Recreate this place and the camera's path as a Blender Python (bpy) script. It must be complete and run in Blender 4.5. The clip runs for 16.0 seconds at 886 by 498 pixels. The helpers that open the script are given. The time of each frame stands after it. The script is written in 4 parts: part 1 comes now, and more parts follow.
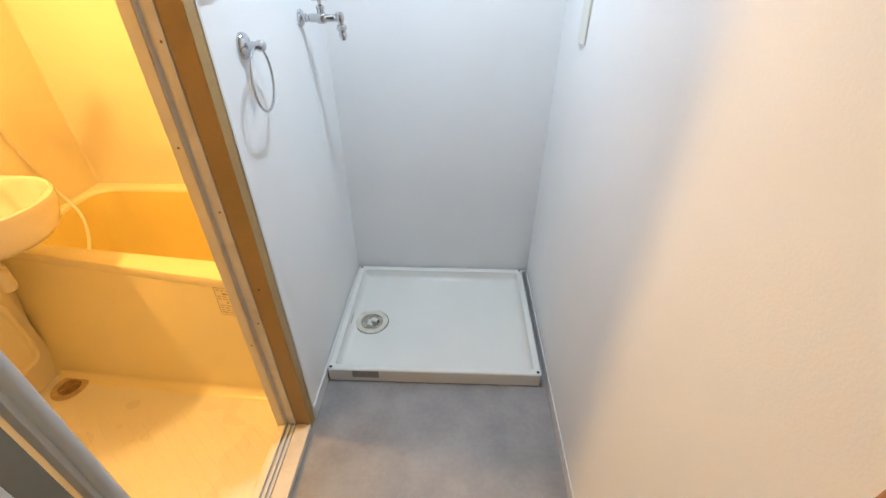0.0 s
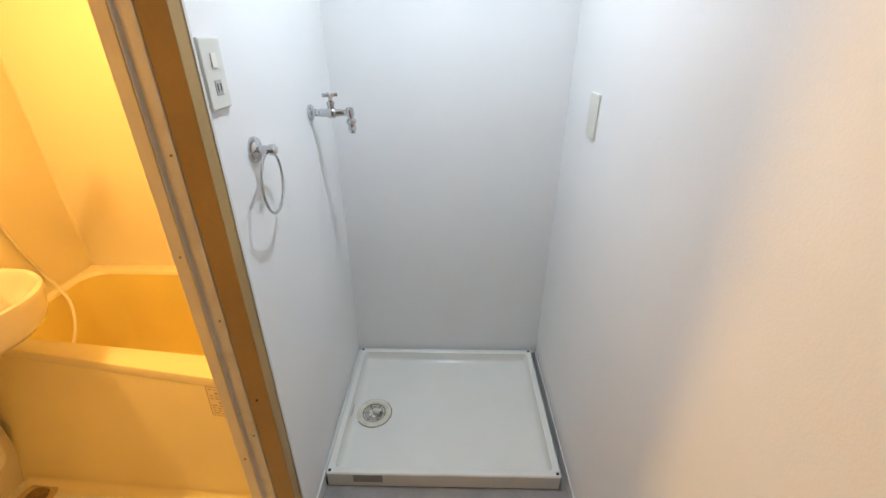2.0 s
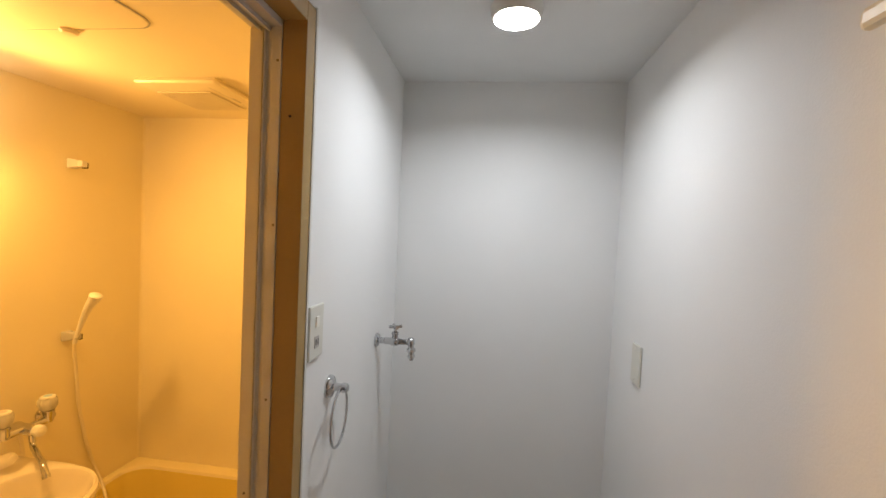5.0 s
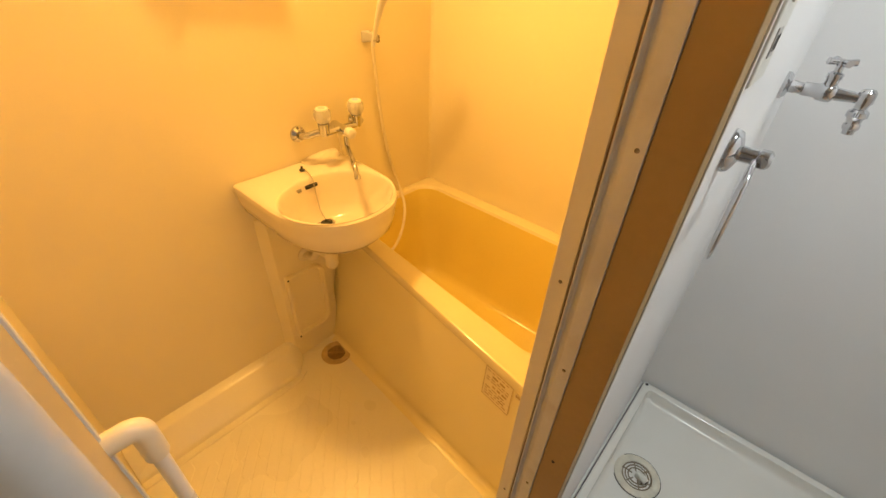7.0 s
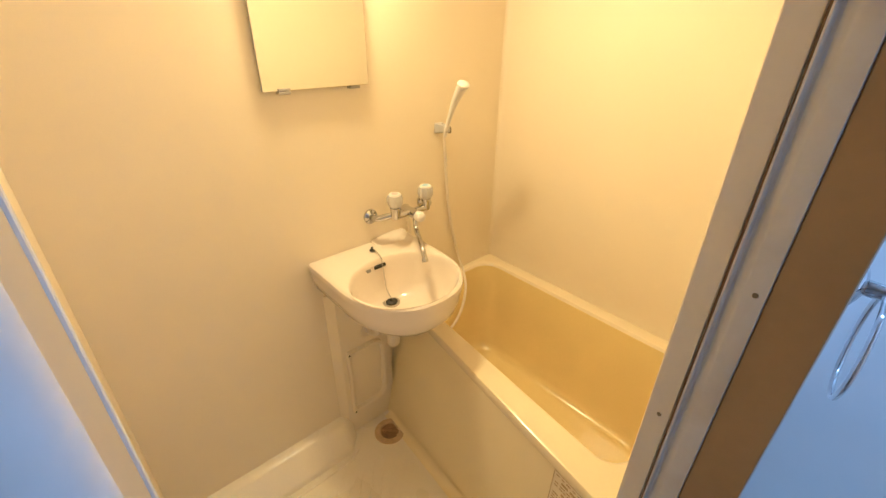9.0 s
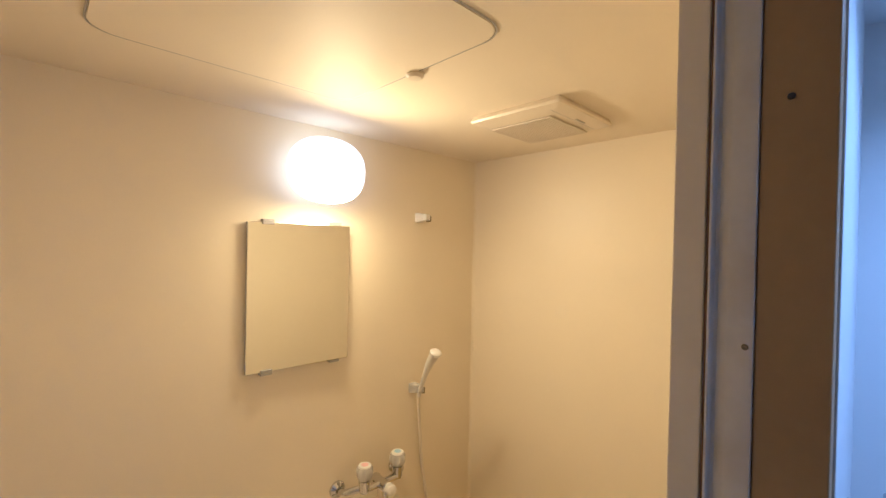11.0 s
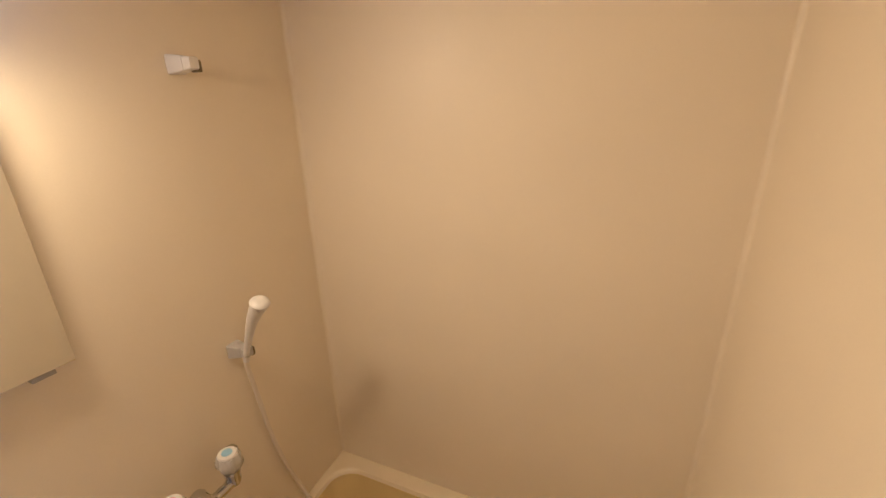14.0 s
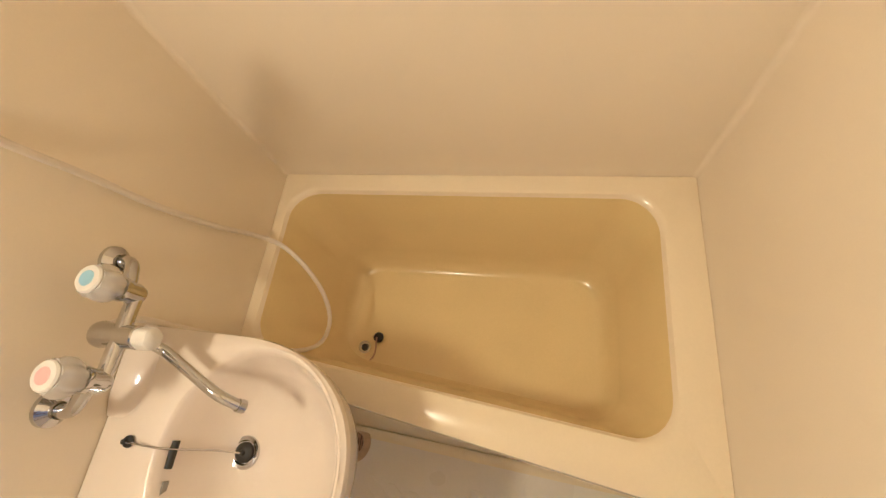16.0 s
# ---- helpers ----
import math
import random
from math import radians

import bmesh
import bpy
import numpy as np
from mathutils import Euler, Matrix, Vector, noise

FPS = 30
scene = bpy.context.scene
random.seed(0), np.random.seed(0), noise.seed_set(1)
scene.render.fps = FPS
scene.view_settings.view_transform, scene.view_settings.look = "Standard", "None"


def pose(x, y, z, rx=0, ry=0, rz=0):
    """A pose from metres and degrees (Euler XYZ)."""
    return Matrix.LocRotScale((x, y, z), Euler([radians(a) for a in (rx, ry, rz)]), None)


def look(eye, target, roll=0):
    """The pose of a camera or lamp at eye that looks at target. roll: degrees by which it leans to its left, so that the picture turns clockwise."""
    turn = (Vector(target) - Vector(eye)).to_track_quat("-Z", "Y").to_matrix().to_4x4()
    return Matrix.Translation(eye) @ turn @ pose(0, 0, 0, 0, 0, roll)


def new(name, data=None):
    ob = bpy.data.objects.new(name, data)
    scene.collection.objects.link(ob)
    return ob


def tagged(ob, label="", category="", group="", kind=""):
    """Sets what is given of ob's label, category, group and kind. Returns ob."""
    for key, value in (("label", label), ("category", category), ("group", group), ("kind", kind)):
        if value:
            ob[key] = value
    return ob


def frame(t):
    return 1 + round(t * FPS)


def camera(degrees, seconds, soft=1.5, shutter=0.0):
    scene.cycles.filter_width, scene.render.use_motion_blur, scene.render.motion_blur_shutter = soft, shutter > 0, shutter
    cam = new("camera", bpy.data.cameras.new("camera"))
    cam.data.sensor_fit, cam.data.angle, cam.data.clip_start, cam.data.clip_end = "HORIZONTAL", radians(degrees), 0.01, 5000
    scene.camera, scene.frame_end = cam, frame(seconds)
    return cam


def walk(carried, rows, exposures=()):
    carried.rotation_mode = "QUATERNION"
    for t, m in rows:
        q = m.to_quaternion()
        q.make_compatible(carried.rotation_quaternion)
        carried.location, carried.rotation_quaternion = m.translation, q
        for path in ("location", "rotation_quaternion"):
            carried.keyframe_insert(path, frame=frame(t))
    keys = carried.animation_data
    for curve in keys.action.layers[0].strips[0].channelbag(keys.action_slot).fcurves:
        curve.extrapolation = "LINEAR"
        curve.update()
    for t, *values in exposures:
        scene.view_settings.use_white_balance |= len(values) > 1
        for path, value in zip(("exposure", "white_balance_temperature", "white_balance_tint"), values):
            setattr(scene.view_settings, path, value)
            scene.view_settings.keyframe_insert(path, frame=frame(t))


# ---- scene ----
cam = camera(93.2, 16.0)
PATH = [
    (0, (0.478, -1.665, 1.33), (0.425, -0.024, 0.187), 0.2),
    (0.5, (0.441, -1.577, 1.313), (0.396, -0.018, 0.061), -0.4),
    (1, (0.423, -1.532, 1.292), (0.402, 0.004, 0.012), -0.1),
    (1.5, (0.44, -1.543, 1.292), (0.412, 0.088, 0.136), -0.4),
    (2, (0.426, -1.561, 1.391), (0.395, 0.219, 0.479), 0.1),
    (2.5, (0.422, -1.597, 1.464), (0.395, 0.312, 0.866), 0.5),
    (3, (0.442, -1.626, 1.522), (0.391, 0.353, 1.239), 0.7),
    (3.2, (0.445, -1.636, 1.546), (0.392, 0.356, 1.373), 0.9),
    (5.3, (0.353, -1.638, 1.562), (-0.003, 0.328, 1.472), 3.9),
    (5.5, (0.317, -1.602, 1.534), (-0.155, 0.328, 1.31), 4.6),
    (6, (0.225, -1.503, 1.467), (-0.535, 0.249, 0.871), 5.1),
    (6.5, (0.141, -1.373, 1.412), (-0.823, 0.111, 0.483), 4.1),
    (7, (0.06, -1.291, 1.366), (-0.98, -0.05, 0.193), 2.8),
    (7.5, (0.002, -1.281, 1.324), (-1.037, -0.215, -0.011), 1.7),
    (8, (-0.02, -1.286, 1.301), (-1.071, -0.284, -0.075), 0.8),
    (8.5, (-0.015, -1.301, 1.352), (-1.169, -0.212, 0.135), 1.1),
    (9, (-0.007, -1.301, 1.429), (-1.321, -0.119, 0.492), 0.7),
    (9.5, (0.003, -1.317, 1.520), (-1.428, -0.057, 0.913), 0.8),
    (10, (0.028, -1.311, 1.581), (-1.478, -0.030, 1.281), 0.8),
    (10.2, (0.030, -1.314, 1.604), (-1.480, -0.020, 1.402), 0.8),
    (12.3, (-0.067, -1.251, 1.656), (-1.261, 0.357, 1.713), 2.7),
    (12.5, (-0.096, -1.238, 1.657), (-1.216, 0.419, 1.686), 2.9),
    (13, (-0.158, -1.131, 1.657), (-1.139, 0.608, 1.574), 2.7),
    (13.3, (-0.200, -1.058, 1.663), (-1.105, 0.717, 1.477), 2.2),
    (13.5, (-0.233, -1.005, 1.669), (-1.098, 0.775, 1.382), 1.9),
    (14, (-0.343, -0.872, 1.676), (-1.110, 0.840, 0.985), -1.5),
    (14.5, (-0.472, -0.741, 1.621), (-1.121, 0.744, 0.449), -7.1),
    (15, (-0.511, -0.61, 1.531), (-1.098, 0.561, 0.02), -15.2),
    (15.5, (-0.518, -0.545, 1.469), (-0.986, 0.353, -0.255), -19.9),
    (16, (-0.485, -0.53, 1.398), (-0.898, 0.197, -0.419), -24.8),
]
EXPOSURES = [
    (0.0, 1.24, 5500, 12), (1.5, 1.1, 5600, 12), (3.0, 0.6, 6250, 15), (5.5, 0.17, 6550, 18), (6.0, 0.3, 7200, 20), (6.5, 0.56, 7250, 18), (7.5, 0.82, 5000, 10), (8.5, 0.88, 4150, 12),
    (9.5, 0.43, 3850, 12), (10.0, 0.15, 3850, 15), (12.4, -0.2, 3550, 20), (13.5, -0.45, 3600, 23), (14.0, -0.45, 3750, 28), (14.5, -0.25, 3650, 26), (15.0, 0.03, 3570, 23), (16.0, 0.33, 3530, 21),
]
walk(cam, [(t, look(eye, target, roll)) for t, eye, target, roll in PATH], EXPOSURES)

# ---- light ----
BATH_LAMP = ((1.0, 0.545, 0.125), 187.0)
BATH_LAMP_REAR = ((1.0, 0.75, 0.46), 2.0)
HALL_LAMP = ((0.89, 0.965, 0.97), 218.0)
world = bpy.data.worlds.new("world")
scene.world = world
world.use_nodes = True
world.node_tree.nodes["Background"].inputs[0].default_value = (0.03, 0.03, 0.032, 1)
world.node_tree.nodes["Background"].inputs[1].default_value = 1.0

# ---- plan (metres) ----
HALL_R, HALL_TOP = 0.841, 2.142           # alcove and hall: x 0..HALL_R, back wall y = 0
HALL_END = -2.7
BX0, BX1, BY0, BY1 = -1.178, -0.1135, -1.415, 0.053   # bath interior
BATH_Z, BATH_TOP = -0.09, 2.0
JAMB_FAR, JAMB_NEAR = -0.85, -1.425        # clear opening of the bath doorway, along y
SILL, HEAD = 0.03, 1.945
RIM = 0.467


# ---- materials ----
def material(name, colour, rough=0.5, metal=0.0, vary=0.06, scale=6.0, fine=120.0, bump=0.02, stain=None, stain_amount=0.0,
             stain_scale=3.0, coat=0.0, rough_vary=0.03, ior=1.5):
    m = bpy.data.materials.new(name)
    m.use_nodes = True
    nt = m.node_tree
    n, l = nt.nodes, nt.links
    b = n["Principled BSDF"]
    b.inputs["Metallic"].default_value = metal
    b.inputs["IOR"].default_value = ior
    b.inputs["Coat Weight"].default_value = coat
    b.inputs["Coat Roughness"].default_value = 0.12
    geo = n.new("ShaderNodeNewGeometry")
    big = n.new("ShaderNodeTexNoise")
    big.inputs["Scale"].default_value = scale
    big.inputs["Detail"].default_value = 1.5
    small = n.new("ShaderNodeTexNoise")
    small.inputs["Scale"].default_value = fine
    small.inputs["Detail"].default_value = 3
    for t in (big, small):
        l.new(geo.outputs["Position"], t.inputs["Vector"])
    mixed = n.new("ShaderNodeMath")
    mixed.operation = "MULTIPLY_ADD"
    l.new(small.outputs["Fac"], mixed.inputs[0])
    mixed.inputs[1].default_value = 0.4
    l.new(big.outputs["Fac"], mixed.inputs[2])
    ramp = n.new("ShaderNodeMapRange")
    ramp.inputs["From Min"].default_value = 0.4
    ramp.inputs["From Max"].default_value = 1.0
    ramp.inputs["To Min"].default_value = 1.0 - vary
    ramp.inputs["To Max"].default_value = 1.0 + vary
    l.new(mixed.outputs[0], ramp.inputs["Value"])
    tint = n.new("ShaderNodeMix")
    tint.data_type = "RGBA"
    tint.blend_type = "MULTIPLY"
    tint.inputs[0].default_value = 1.0
    tint.inputs[6].default_value = (*colour, 1)
    l.new(ramp.outputs[0], tint.inputs[7])
    out = tint.outputs[2]
    if stain:
        mask = n.new("ShaderNodeTexNoise")
        mask.inputs["Scale"].default_value = stain_scale
        mask.inputs["Detail"].default_value = 3
        l.new(geo.outputs["Position"], mask.inputs["Vector"])
        cut = n.new("ShaderNodeMapRange")
        cut.inputs["From Min"].default_value = 0.5
        cut.inputs["From Max"].default_value = 0.75
        cut.inputs["To Max"].default_value = stain_amount
        l.new(mask.outputs["Fac"], cut.inputs["Value"])
        s = n.new("ShaderNodeMix")
        s.data_type = "RGBA"
        l.new(cut.outputs[0], s.inputs[0])
        l.new(out, s.inputs[6])
        s.inputs[7].default_value = (*stain, 1)
        out = s.outputs[2]
    l.new(out, b.inputs["Base Color"])
    rr = n.new("ShaderNodeMapRange")
    rr.inputs["From Min"].default_value = 0.3
    rr.inputs["From Max"].default_value = 0.7
    rr.inputs["To Min"].default_value = max(0.02, rough - rough_vary)
    rr.inputs["To Max"].default_value = min(1.0, rough + rough_vary)
    l.new(big.outputs["Fac"], rr.inputs["Value"])
    l.new(rr.outputs[0], b.inputs["Roughness"])
    if bump:
        bp = n.new("ShaderNodeBump")
        bp.inputs["Strength"].default_value = bump
        bp.inputs["Distance"].default_value = 0.004
        l.new(small.outputs["Fac"], bp.inputs["Height"])
        l.new(bp.outputs["Normal"], b.inputs["Normal"])
    return m


def glowing(name, colour, strength):
    m = bpy.data.materials.new(name)
    m.use_nodes = True
    b = m.node_tree.nodes["Principled BSDF"]
    b.inputs["Base Color"].default_value = (0.9, 0.9, 0.88, 1)
    b.inputs["Roughness"].default_value = 0.3
    b.inputs["Emission Color"].default_value = (*colour, 1)
    b.inputs["Emission Strength"].default_value = strength
    return m


WALLPAPER = material("white_wallpaper", (0.80, 0.80, 0.79), 0.85, vary=0.025, scale=3, fine=260, bump=0.07)
CEILING = material("white_ceiling_paper", (0.76, 0.76, 0.75), 0.9, vary=0.03, scale=4, fine=200, bump=0.15)
VINYL = material("grey_vinyl_floor", (0.30, 0.285, 0.275), 0.42, vary=0.20, scale=7, fine=60, bump=0.02,
                 stain=(0.40, 0.38, 0.36), stain_amount=0.45, stain_scale=9)
BASE_WHITE = material("white_skirting", (0.70, 0.69, 0.66), 0.5, vary=0.05, scale=9)
FRP = material("ivory_bath_panel", (0.88, 0.79, 0.55), 0.45, vary=0.03, scale=2.5, fine=380, bump=0.05, rough_vary=0.06)
FRP_CEIL = material("ivory_bath_ceiling", (0.86, 0.775, 0.57), 0.58, vary=0.03, scale=2.5, fine=300, bump=0.02, rough_vary=0.0, ior=1.35)
# yellow light bouncing inside the well is put into this base colour
TUB_WELL = material("bounce_yellow_tub_plastic", (0.87, 0.722, 0.205), 0.22, vary=0.05, scale=3, fine=200, bump=0.01, coat=0.3,
                    stain=(0.80, 0.65, 0.18), stain_amount=0.4, stain_scale=2.2)
TUB = material("ivory_tub", (0.86, 0.76, 0.46), 0.2, vary=0.04, scale=4, fine=200, bump=0.01, coat=0.3,
               stain=(0.82, 0.67, 0.32), stain_amount=0.35, stain_scale=2.2)
APRON = material("yellow_ivory_apron", (0.88, 0.77, 0.43), 0.32, vary=0.04, scale=3, fine=300, bump=0.02, coat=0.15,
                 stain=(0.84, 0.70, 0.34), stain_amount=0.3, stain_scale=2.0)
FLOOR_BATH = material("ivory_bath_floor", (0.88, 0.82, 0.64), 0.28, vary=0.04, scale=5, fine=150, bump=0.03,
                      stain=(0.78, 0.70, 0.52), stain_amount=0.12, stain_scale=5)
CERAMIC = material("cream_ceramic", (0.82, 0.74, 0.60), 0.1, vary=0.015, scale=5, bump=0, coat=0.5, rough_vary=0.03)
CHROME = material("chrome", (0.58, 0.58, 0.59), 0.07, 1.0, vary=0.05, scale=30, bump=0.0, rough_vary=0.06)
WHITE_PL = material("white_plastic", (0.80, 0.77, 0.70), 0.3, vary=0.03, scale=12, bump=0.01)
CREAM_PL = material("cream_plastic", (0.78, 0.70, 0.52), 0.35, vary=0.04, scale=12, bump=0.01)
GREY_PL = material("grey_plastic", (0.42, 0.40, 0.37), 0.35, vary=0.08, scale=20)
IVORY_PLATE = material("ivory_switch_plate", (0.70, 0.69, 0.62), 0.4, vary=0.03, scale=15)
ALU = material("painted_aluminium", (0.62, 0.60, 0.57), 0.42, 0.1, vary=0.06, scale=10, fine=160, bump=0.01,
               stain=(0.40, 0.33, 0.25), stain_amount=0.4, stain_scale=14)
STILE = material("white_aluminium", (0.58, 0.585, 0.57), 0.4, 0.05, vary=0.04, scale=8)
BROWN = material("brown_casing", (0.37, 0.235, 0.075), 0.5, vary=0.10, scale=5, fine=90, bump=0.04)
WOOD = material("brown_wood", (0.34, 0.17, 0.07), 0.45, vary=0.2, scale=9, fine=140, bump=0.05)
TRIM = material("pale_trim", (0.68, 0.66, 0.61), 0.5, vary=0.05, scale=10)
SILL_MAT = material("cream_sill", (0.74, 0.66, 0.50), 0.45, vary=0.08, scale=8, stain=(0.42, 0.33, 0.22), stain_amount=0.35, stain_scale=12)
DARK = material("dark_gap", (0.035, 0.03, 0.028), 0.8, vary=0.2, scale=20)
RUBBER = material("black_rubber", (0.02, 0.02, 0.02), 0.55, vary=0.2, scale=20)
PAN = material("white_machine_pan", (0.78, 0.77, 0.71), 0.22, vary=0.02, scale=4, fine=250, bump=0.02, coat=0.2,
               stain=(0.72, 0.70, 0.63), stain_amount=0.25, stain_scale=6)
DRAIN = material("aged_drain_plastic", (0.24, 0.19, 0.12), 0.4, vary=0.2, scale=30, stain=(0.25, 0.2, 0.13), stain_amount=0.5, stain_scale=25)
BRONZE = material("aged_brass_grate", (0.46, 0.29, 0.13), 0.45, 0.2, vary=0.3, scale=30)
BRASS = material("tarnished_brass", (0.64, 0.48, 0.25), 0.4, 0.2, vary=0.2, scale=30)
HOOK_GREY = material("pale_grey_plastic", (0.52, 0.50, 0.46), 0.3, vary=0.05, scale=20)
HOLE = material("shaded_grille", (0.20, 0.165, 0.12), 0.7, vary=0.1, scale=20)
GRIME = material("grimy_brown_joint", (0.13, 0.075, 0.04), 0.7, vary=0.4, scale=25)
PANEL = material("cream_door_panel", (0.76, 0.70, 0.56), 0.4, vary=0.03, scale=4, fine=250, bump=0.04)
_t = PANEL.node_tree.nodes.new("ShaderNodeBsdfTranslucent")
_t.inputs["Color"].default_value = (0.92, 0.87, 0.72, 1)
_m = PANEL.node_tree.nodes.new("ShaderNodeMixShader")
_m.inputs[0].default_value = 0.6
PANEL.node_tree.links.new(PANEL.node_tree.nodes["Principled BSDF"].outputs[0], _m.inputs[1])
PANEL.node_tree.links.new(_t.outputs[0], _m.inputs[2])
PANEL.node_tree.links.new(_m.outputs[0], PANEL.node_tree.nodes["Material Output"].inputs["Surface"])
LABEL_GREY = material("grey_label", (0.30, 0.29, 0.28), 0.5, vary=0.15, scale=60)
LABEL = material("yellowed_label", (0.82, 0.72, 0.47), 0.45, vary=0.05, scale=20)
LABEL_BEIGE = material("aged_beige_plastic", (0.68, 0.64, 0.52), 0.4, vary=0.12, scale=30)
# near casing: the same brown, its shade put into a darker olive colour
SHADED_BROWN = material("shaded_brown_casing", (0.20, 0.185, 0.14), 0.5, vary=0.1, scale=6, bump=0.03)
INK = material("brown_ink", (0.52, 0.38, 0.19), 0.6, vary=0.2, scale=40)
BLUE = material("blue_cap", (0.36, 0.58, 0.80), 0.3, vary=0.05, scale=30)
PINK = material("pink_cap", (0.80, 0.50, 0.45), 0.3, vary=0.05, scale=30)
HOSE = material("cream_hose", (0.82, 0.75, 0.58), 0.35, vary=0.04, scale=15)
MIRROR = material("mirror_silver", (0.86, 0.87, 0.84), 0.03, 1.0, vary=0.01, scale=5, bump=0, rough_vary=0.01)
CLEAR = bpy.data.materials.new("clear_acrylic")
CLEAR.use_nodes = True
_b = CLEAR.node_tree.nodes["Principled BSDF"]
_b.inputs["Base Color"].default_value = (0.95, 0.93, 0.88, 1)
_b.inputs["Roughness"].default_value = 0.12
_b.inputs["Transmission Weight"].default_value = 0.5
BATH_REAR_GLOW = glowing("bath_lamp_rear_glow", *BATH_LAMP_REAR)
BATH_GLOW = glowing("bath_lamp_glow", *BATH_LAMP)
HALL_GLOW = glowing("hall_lamp_glow", *HALL_LAMP)


# ---- builders ----
def finish(name, bm, mat, smooth=40):
    bmesh.ops.recalc_face_normals(bm, faces=bm.faces)
    for e in bm.edges:
        e.smooth = bool(smooth) and len(e.link_faces) == 2 and e.calc_face_angle(0) < radians(smooth)
    me = bpy.data.meshes.new(name)
    bm.to_mesh(me)
    bm.free()
    me.materials.append(mat)
    return me


def part(name, bm, mat, parent, label="", smooth=40):
    ob = new(name, finish(name, bm, mat, smooth))
    ob.parent = parent
    ob.matrix_parent_inverse = parent.matrix_world.inverted()
    if label:
        tagged(ob, label)
    return ob


def thing(name, label, category, at=(0, 0, 0), group=""):
    ob = new(name)
    ob.matrix_world = Matrix.Translation(at)
    ob.empty_display_size = 0.05
    bpy.context.view_layer.update()
    return tagged(ob, label, category, group)


def structure(name, bm, mat, label="", category="", smooth=40):
    return tagged(new(name, finish(name, bm, mat, smooth)), label, category, kind="structure")


def box(x0, x1, y0, y1, z0, z1, bevel=0.0, bm=None, seg=2):
    own = bmesh.new()
    bmesh.ops.create_cube(own, size=1)
    for v in own.verts:
        v.co = Vector(((x0 + x1) / 2 + v.co.x * (x1 - x0), (y0 + y1) / 2 + v.co.y * (y1 - y0), (z0 + z1) / 2 + v.co.z * (z1 - z0)))
    if bevel:
        bmesh.ops.bevel(own, geom=own.edges[:], offset=bevel, segments=seg, profile=0.5, affect="EDGES")
    return join(bm, own)


def join(bm, own, soft=False):
    if soft:
        for f in own.faces:
            f.smooth = True
    if bm is None:
        return own
    me = bpy.data.meshes.new("tmp")
    own.to_mesh(me)
    own.free()
    bm.from_mesh(me)
    bpy.data.meshes.remove(me)
    return bm


def frame_to(direction):
    return Vector(direction).normalized().to_track_quat("Z", "Y").to_matrix()


def lathe(profile, centre, axis=(0, 0, 1), n=28, bm=None, flute=0, depth=0.0):
    """Turns (radius, height) pairs round an axis from centre; flute: waves round the girth."""
    own = bmesh.new()
    m = frame_to(axis)
    loops = []
    for r, h in profile:
        if r < 1e-6:
            loops.append([own.verts.new(Vector(centre) + m @ Vector((0, 0, h)))])
        else:
            loops.append([own.verts.new(Vector(centre) + m @ Vector((
                math.cos(2 * math.pi * i / n) * r * (1 + depth * math.cos(flute * 2 * math.pi * i / n)),
                math.sin(2 * math.pi * i / n) * r * (1 + depth * math.cos(flute * 2 * math.pi * i / n)), h))) for i in range(n)])
    for a, b in zip(loops, loops[1:]):
        for i in range(n):
            j = (i + 1) % n
            if len(a) == 1 and len(b) == 1:
                continue
            if len(a) == 1:
                own.faces.new((a[0], b[j], b[i]))
            elif len(b) == 1:
                own.faces.new((a[i], a[j], b[0]))
            else:
                own.faces.new((a[i], a[j], b[j], b[i]))
    return join(bm, own, True)


def rounded(points, steps=6, radius=0.02):
    """A path with its inner corners rounded."""
    pts = [Vector(p) for p in points]
    out = [pts[0]]
    for a, b, c in zip(pts, pts[1:], pts[2:]):
        r = min(radius, (a - b).length / 2, (c - b).length / 2)
        p, q = b + (a - b).normalized() * r, b + (c - b).normalized() * r
        for i in range(steps + 1):
            t = i / steps
            out.append(p * (1 - t) ** 2 + b * 2 * t * (1 - t) + q * t * t)
    return out + [pts[-1]]


def spline(points, steps=8):
    p = [Vector(q) for q in points]
    p = [2 * p[0] - p[1]] + p + [2 * p[-1] - p[-2]]
    out = []
    for a, b, c, d in zip(p, p[1:], p[2:], p[3:]):
        for i in range(steps):
            t = i / steps
            out.append(0.5 * (2 * b + (c - a) * t + (2 * a - 5 * b + 4 * c - d) * t * t + (3 * b - a - 3 * c + d) * t ** 3))
    return out + [p[-2]]


def tube(path, radius, n=12, bm=None, closed=False):
    own = bmesh.new()
    path = [Vector(p) for p in path]
    rad = radius if isinstance(radius, (list, tuple)) else [radius] * len(path)
    loops, side = [], None
    for i, p in enumerate(path):
        if closed:
            d = (path[(i + 1) % len(path)] - path[i - 1]).normalized()
        else:
            d = (path[min(i + 1, len(path) - 1)] - path[max(i - 1, 0)]).normalized()
        if side is None:
            side = d.orthogonal().normalized()
        side = (side - d * side.dot(d)).normalized()
        up = d.cross(side)
        loops.append([own.verts.new(p + (side * math.cos(2 * math.pi * k / n) + up * math.sin(2 * math.pi * k / n)) * rad[i]) for k in range(n)])
    for a, b in zip(loops, loops[1:] + ([loops[0]] if closed else [])):
        for k in range(n):
            own.faces.new((a[k], a[(k + 1) % n], b[(k + 1) % n], b[k]))
    if not closed:
        own.faces.new(loops[0])
        own.faces.new(loops[-1])
    return join(bm, own, True)


